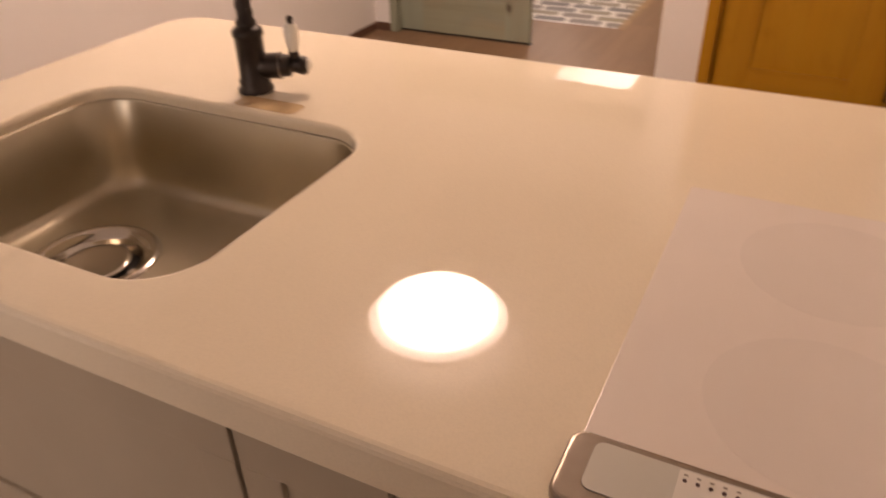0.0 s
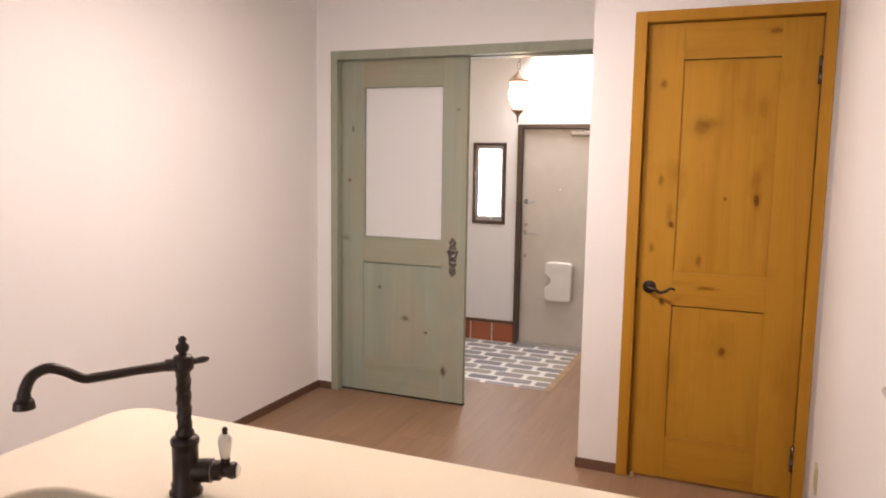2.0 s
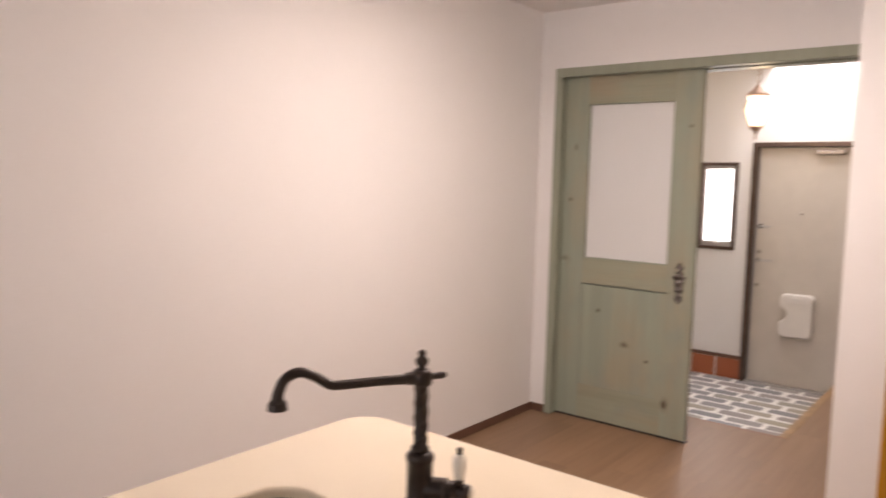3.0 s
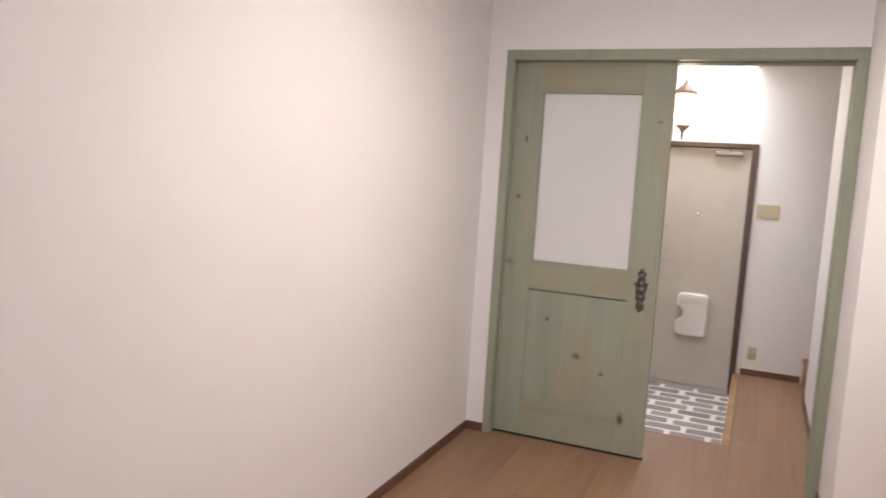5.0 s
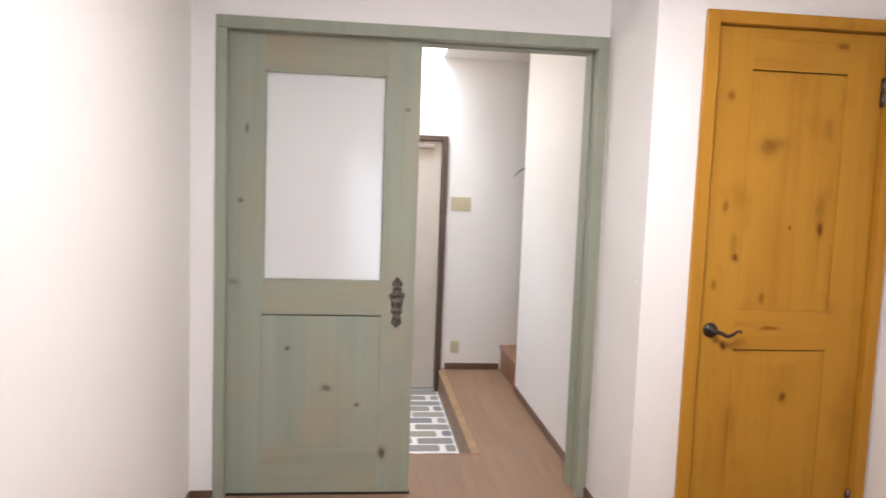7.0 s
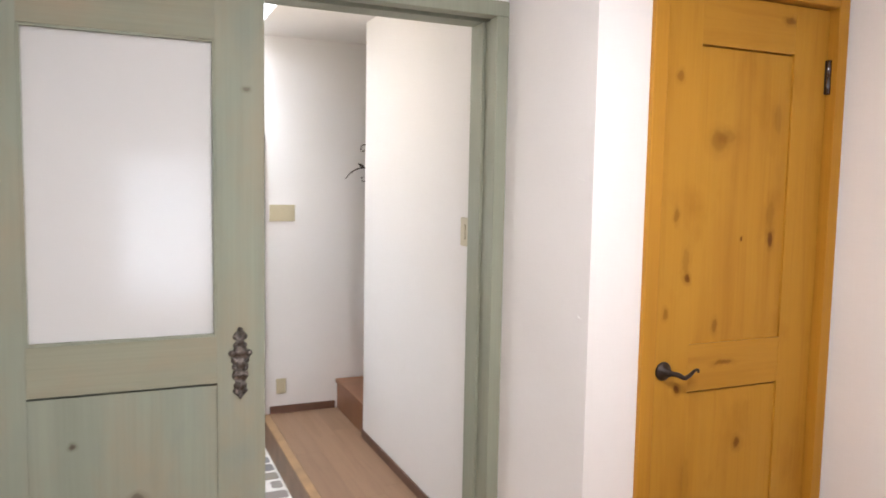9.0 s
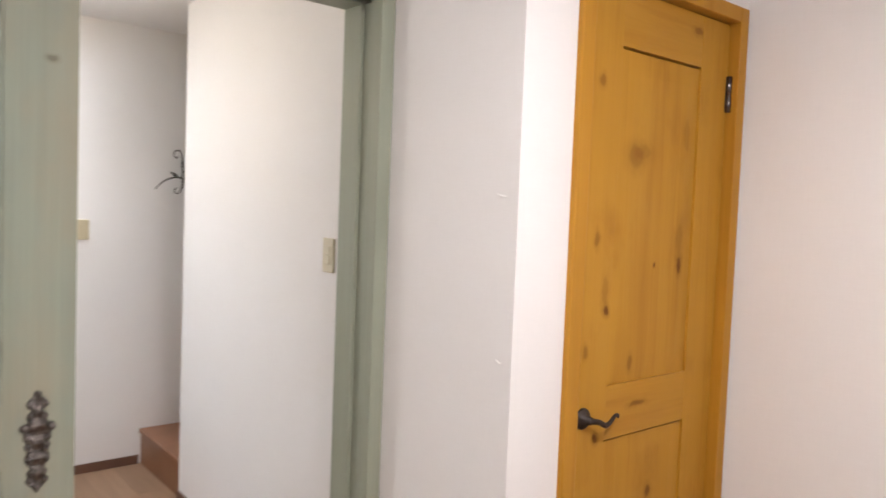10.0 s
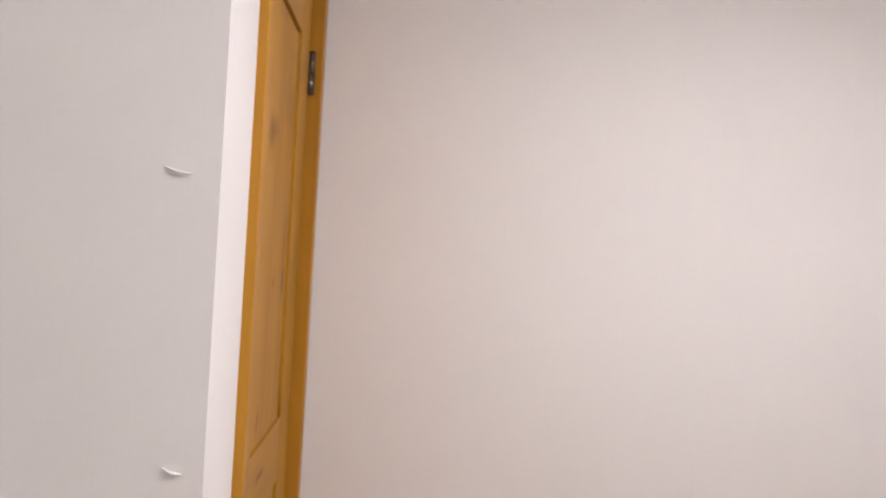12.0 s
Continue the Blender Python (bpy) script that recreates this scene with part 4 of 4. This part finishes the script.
# Lantern in the hall
lantern = thing("lantern", (0.82, 1.31, HALL_H), "lit brass-brown hanging lantern with an amber glass body", "lamp")
part("ceiling_rose", turned([(0.001, -0.030), (0.020, -0.028), (0.045, -0.016), (0.052, 0.0)], 24), LANTERN_METAL, lantern, smooth=True)
part("hook", tube([(0, 0, -0.028), (0.004, 0, -0.06), (0.022, 0, -0.085), (0.026, 0, -0.115), (0.006, 0, -0.135), (0, 0, -0.165), (0.012, 0, -0.185), (0.0, 0, -0.20)], [0.005, 0.005, 0.005, 0.005, 0.005, 0.005, 0.004, 0.004], 8), LANTERN_METAL, lantern, "curled metal hook", True)
part("chain_link", tube([(0, 0, -0.19), (0.010, 0, -0.205), (0.010, 0, -0.235), (0, 0, -0.250), (-0.010, 0, -0.235), (-0.010, 0, -0.205), (0, 0, -0.19)], [0.003] * 7, 6), LANTERN_METAL, lantern, smooth=True)
part("cap", turned([(0.004, -0.245), (0.010, -0.262), (0.022, -0.278), (0.048, -0.302), (0.074, -0.326), (0.080, -0.334), (0.074, -0.338), (0.030, -0.338)], 8), LANTERN_METAL, lantern, "pointed brown metal cap")
part("glass_collar", turned([(0.060, -0.342), (0.068, -0.350), (0.064, -0.366), (0.001, -0.367)][::1], 8), LANTERN_GLASS, lantern)
glass = part("glass_body", turned([(0.055, -0.372), (0.074, -0.395), (0.078, -0.43), (0.068, -0.475), (0.050, -0.525), (0.040, -0.548)], 8), LANTERN_GLASS, lantern, "glowing amber glass body")
glass.visible_shadow = False
for i in range(8):
    a = 2 * math.pi * i / 8
    c, s = math.cos(a), math.sin(a)
    part("rib", tube([(0.057 * c, 0.057 * s, -0.368), (0.079 * c, 0.079 * s, -0.412), (0.074 * c, 0.074 * s, -0.46), (0.042 * c, 0.042 * s, -0.548)], [0.0022] * 4, 6), LANTERN_METAL, lantern)
part("foot", turned([(0.044, -0.546), (0.046, -0.553), (0.026, -0.570), (0.010, -0.588), (0.006, -0.61), (0.008, -0.618), (0.003, -0.640), (0.001, -0.645)], 16), LANTERN_METAL, lantern, smooth=True)

HOOK_IRON = plain("worn_iron", (0.085, 0.075, 0.07), 0.45, 0.6, vary=0.2, scale=40)
# Scrolled iron ornament by the stairs
iron = thing("iron_hook", (1.985, Y0, 1.62), "scrolled black iron hook on the wall by the stairs", "hook")

iy = -0.02
part("wall_plate", box((-0.005, -0.006, -0.06), (0.005, 0, 0.10), 0.002), HOOK_IRON, iron)
part("arm", tube([(0.0, iy, -0.01), (-0.04, iy - 0.01, 0.0), (-0.09, iy - 0.015, -0.012), (-0.135, iy - 0.02, -0.040), (-0.165, iy - 0.02, -0.075)], [0.006, 0.005, 0.0045, 0.004, 0.003], 8), HOOK_IRON, iron, smooth=True)
part("upper_scroll", tube([(0, iy, 0.03), (-0.012, iy, 0.07), (-0.010, iy, 0.115), (-0.025, iy, 0.15), (-0.052, iy, 0.145), (-0.056, iy, 0.118), (-0.040, iy, 0.108), (-0.032, iy, 0.122)], [0.0045, 0.004, 0.004, 0.004, 0.0035, 0.003, 0.003, 0.002], 8), HOOK_IRON, iron, smooth=True)
part("lower_scroll", tube([(0, iy, -0.02), (-0.008, iy, -0.05), (-0.022, iy, -0.085), (-0.045, iy, -0.090), (-0.050, iy, -0.066), (-0.034, iy, -0.060)], [0.0045, 0.004, 0.0035, 0.003, 0.003, 0.002], 8), HOOK_IRON, iron, smooth=True)
part("leaf", moved(turned([(0.001, 0), (0.009, 0.015), (0.010, 0.03), (0.001, 0.055)], 8), pose(-0.03, iy - 0.004, 0.0, 0, -60, 0)), HOOK_IRON, iron, smooth=True)

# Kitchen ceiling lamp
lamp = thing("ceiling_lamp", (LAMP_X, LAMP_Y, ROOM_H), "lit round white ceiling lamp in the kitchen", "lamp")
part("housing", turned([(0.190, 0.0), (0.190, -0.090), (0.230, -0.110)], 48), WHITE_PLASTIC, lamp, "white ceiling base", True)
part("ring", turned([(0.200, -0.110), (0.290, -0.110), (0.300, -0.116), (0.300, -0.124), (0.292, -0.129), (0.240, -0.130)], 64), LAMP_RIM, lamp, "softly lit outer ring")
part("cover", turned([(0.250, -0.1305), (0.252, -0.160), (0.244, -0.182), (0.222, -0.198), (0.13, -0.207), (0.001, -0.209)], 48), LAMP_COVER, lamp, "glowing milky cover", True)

# ---- pieces of the floors ----
bw, bl = 0.151, 0.91
START = GENKAN_X + 0.051 - 10 * bw
rng = random.Random(4)
x = START
while x < ROOM_R:
    y = -7.0 - rng.random() * bl
    mid = x + bw / 2
    end = 0.0 if mid > RETURN_X else (HALL_Y if mid > GENKAN_X + 0.05 else GENKAN_Y - 0.02)
    if mid > RETURN_X:
        end = STRIP_Y + 0.1
    while y < end:
        x0, x1 = max(x, ROOM_L), min(x + bw, ROOM_R)
        y0, y1 = max(y, -7.0), min(y + bl, end)
        if x0 < GENKAN_X + 0.05 < x1 and y1 > GENKAN_Y:
            x0 = GENKAN_X + 0.051 if y0 >= GENKAN_Y - 0.02 else x0
        if y1 - y0 > 0.02 and x1 - x0 > 0.01:
            part("plank", box((x0 + 0.0003, y0 + 0.0004, -0.012), (x1 - 0.0003, y1 - 0.0004, 0.0)), PLANK, floor)
        y += bl
    x += bw

# Cobble tiles: long setts in a third bond, cut where they meet the step
px, py, edge = 0.270, 0.133, GENKAN_X - 0.006


def sett_mesh(length):
    bm = prism(rounded(-length / 2, -0.0515, length / 2, 0.0515, 0.019, 3), 0.0, 0.0075, 0.0012)
    me = bpy.data.meshes.new("cobble_tile")
    bm.to_mesh(me)
    bm.free()
    me.materials.append(COBBLE)
    return me


whole, cut = sett_mesh(0.234), sett_mesh(0.062)
row = 0
y = HALL_Y - 0.075
while y > GENKAN_Y + 0.05:
    spots = [(edge - 0.117 - k * px, whole) for k in range(7)]
    if row % 2:
        spots = [(edge - 0.031, cut)] + [(edge - 0.062 - 0.036 - 0.117 - k * px, whole) for k in range(7)]
    for x, me in spots:
        if x > HALL_L + 0.12:
            ob = new("cobble_tile", me)
            ob.parent = genkan
            ob.matrix_world = pose(x + rng.uniform(-0.006, 0.002), y + rng.uniform(-0.004, 0.004), GENKAN_Z - 0.012 + rng.uniform(0, 0.001), 0, 0, rng.uniform(-1.2, 1.2)) @ Matrix.Diagonal((rng.uniform(0.95, 1.01), rng.uniform(0.92, 1.04), 1, 1))
    row += 1
    y -= py

# Terracotta skirting tiles with a dark cap
skirt = tagged(new("trim_terracotta"), "terracotta skirting tiles under a dark wooden cap", "skirting", kind="structure")
part("cap", box((HALL_L, Y0 - 0.016, 0.0), (0.504, Y0, 0.028), 0.002), BASE, skirt)
part("joint", box((HALL_L, Y0 - 0.006, GENKAN_Z - 0.006), (0.504, Y0, 0.0)), GROUT, skirt)
x = 0.500
while x > HALL_L + 0.05:
    part("terracotta_tile", box((max(x - 0.198, HALL_L + 0.002), Y0 - 0.012, GENKAN_Z - 0.002), (x, Y0 - 0.006, -0.002), 0.0015), TERRACOTTA, skirt)
    x -= 0.212
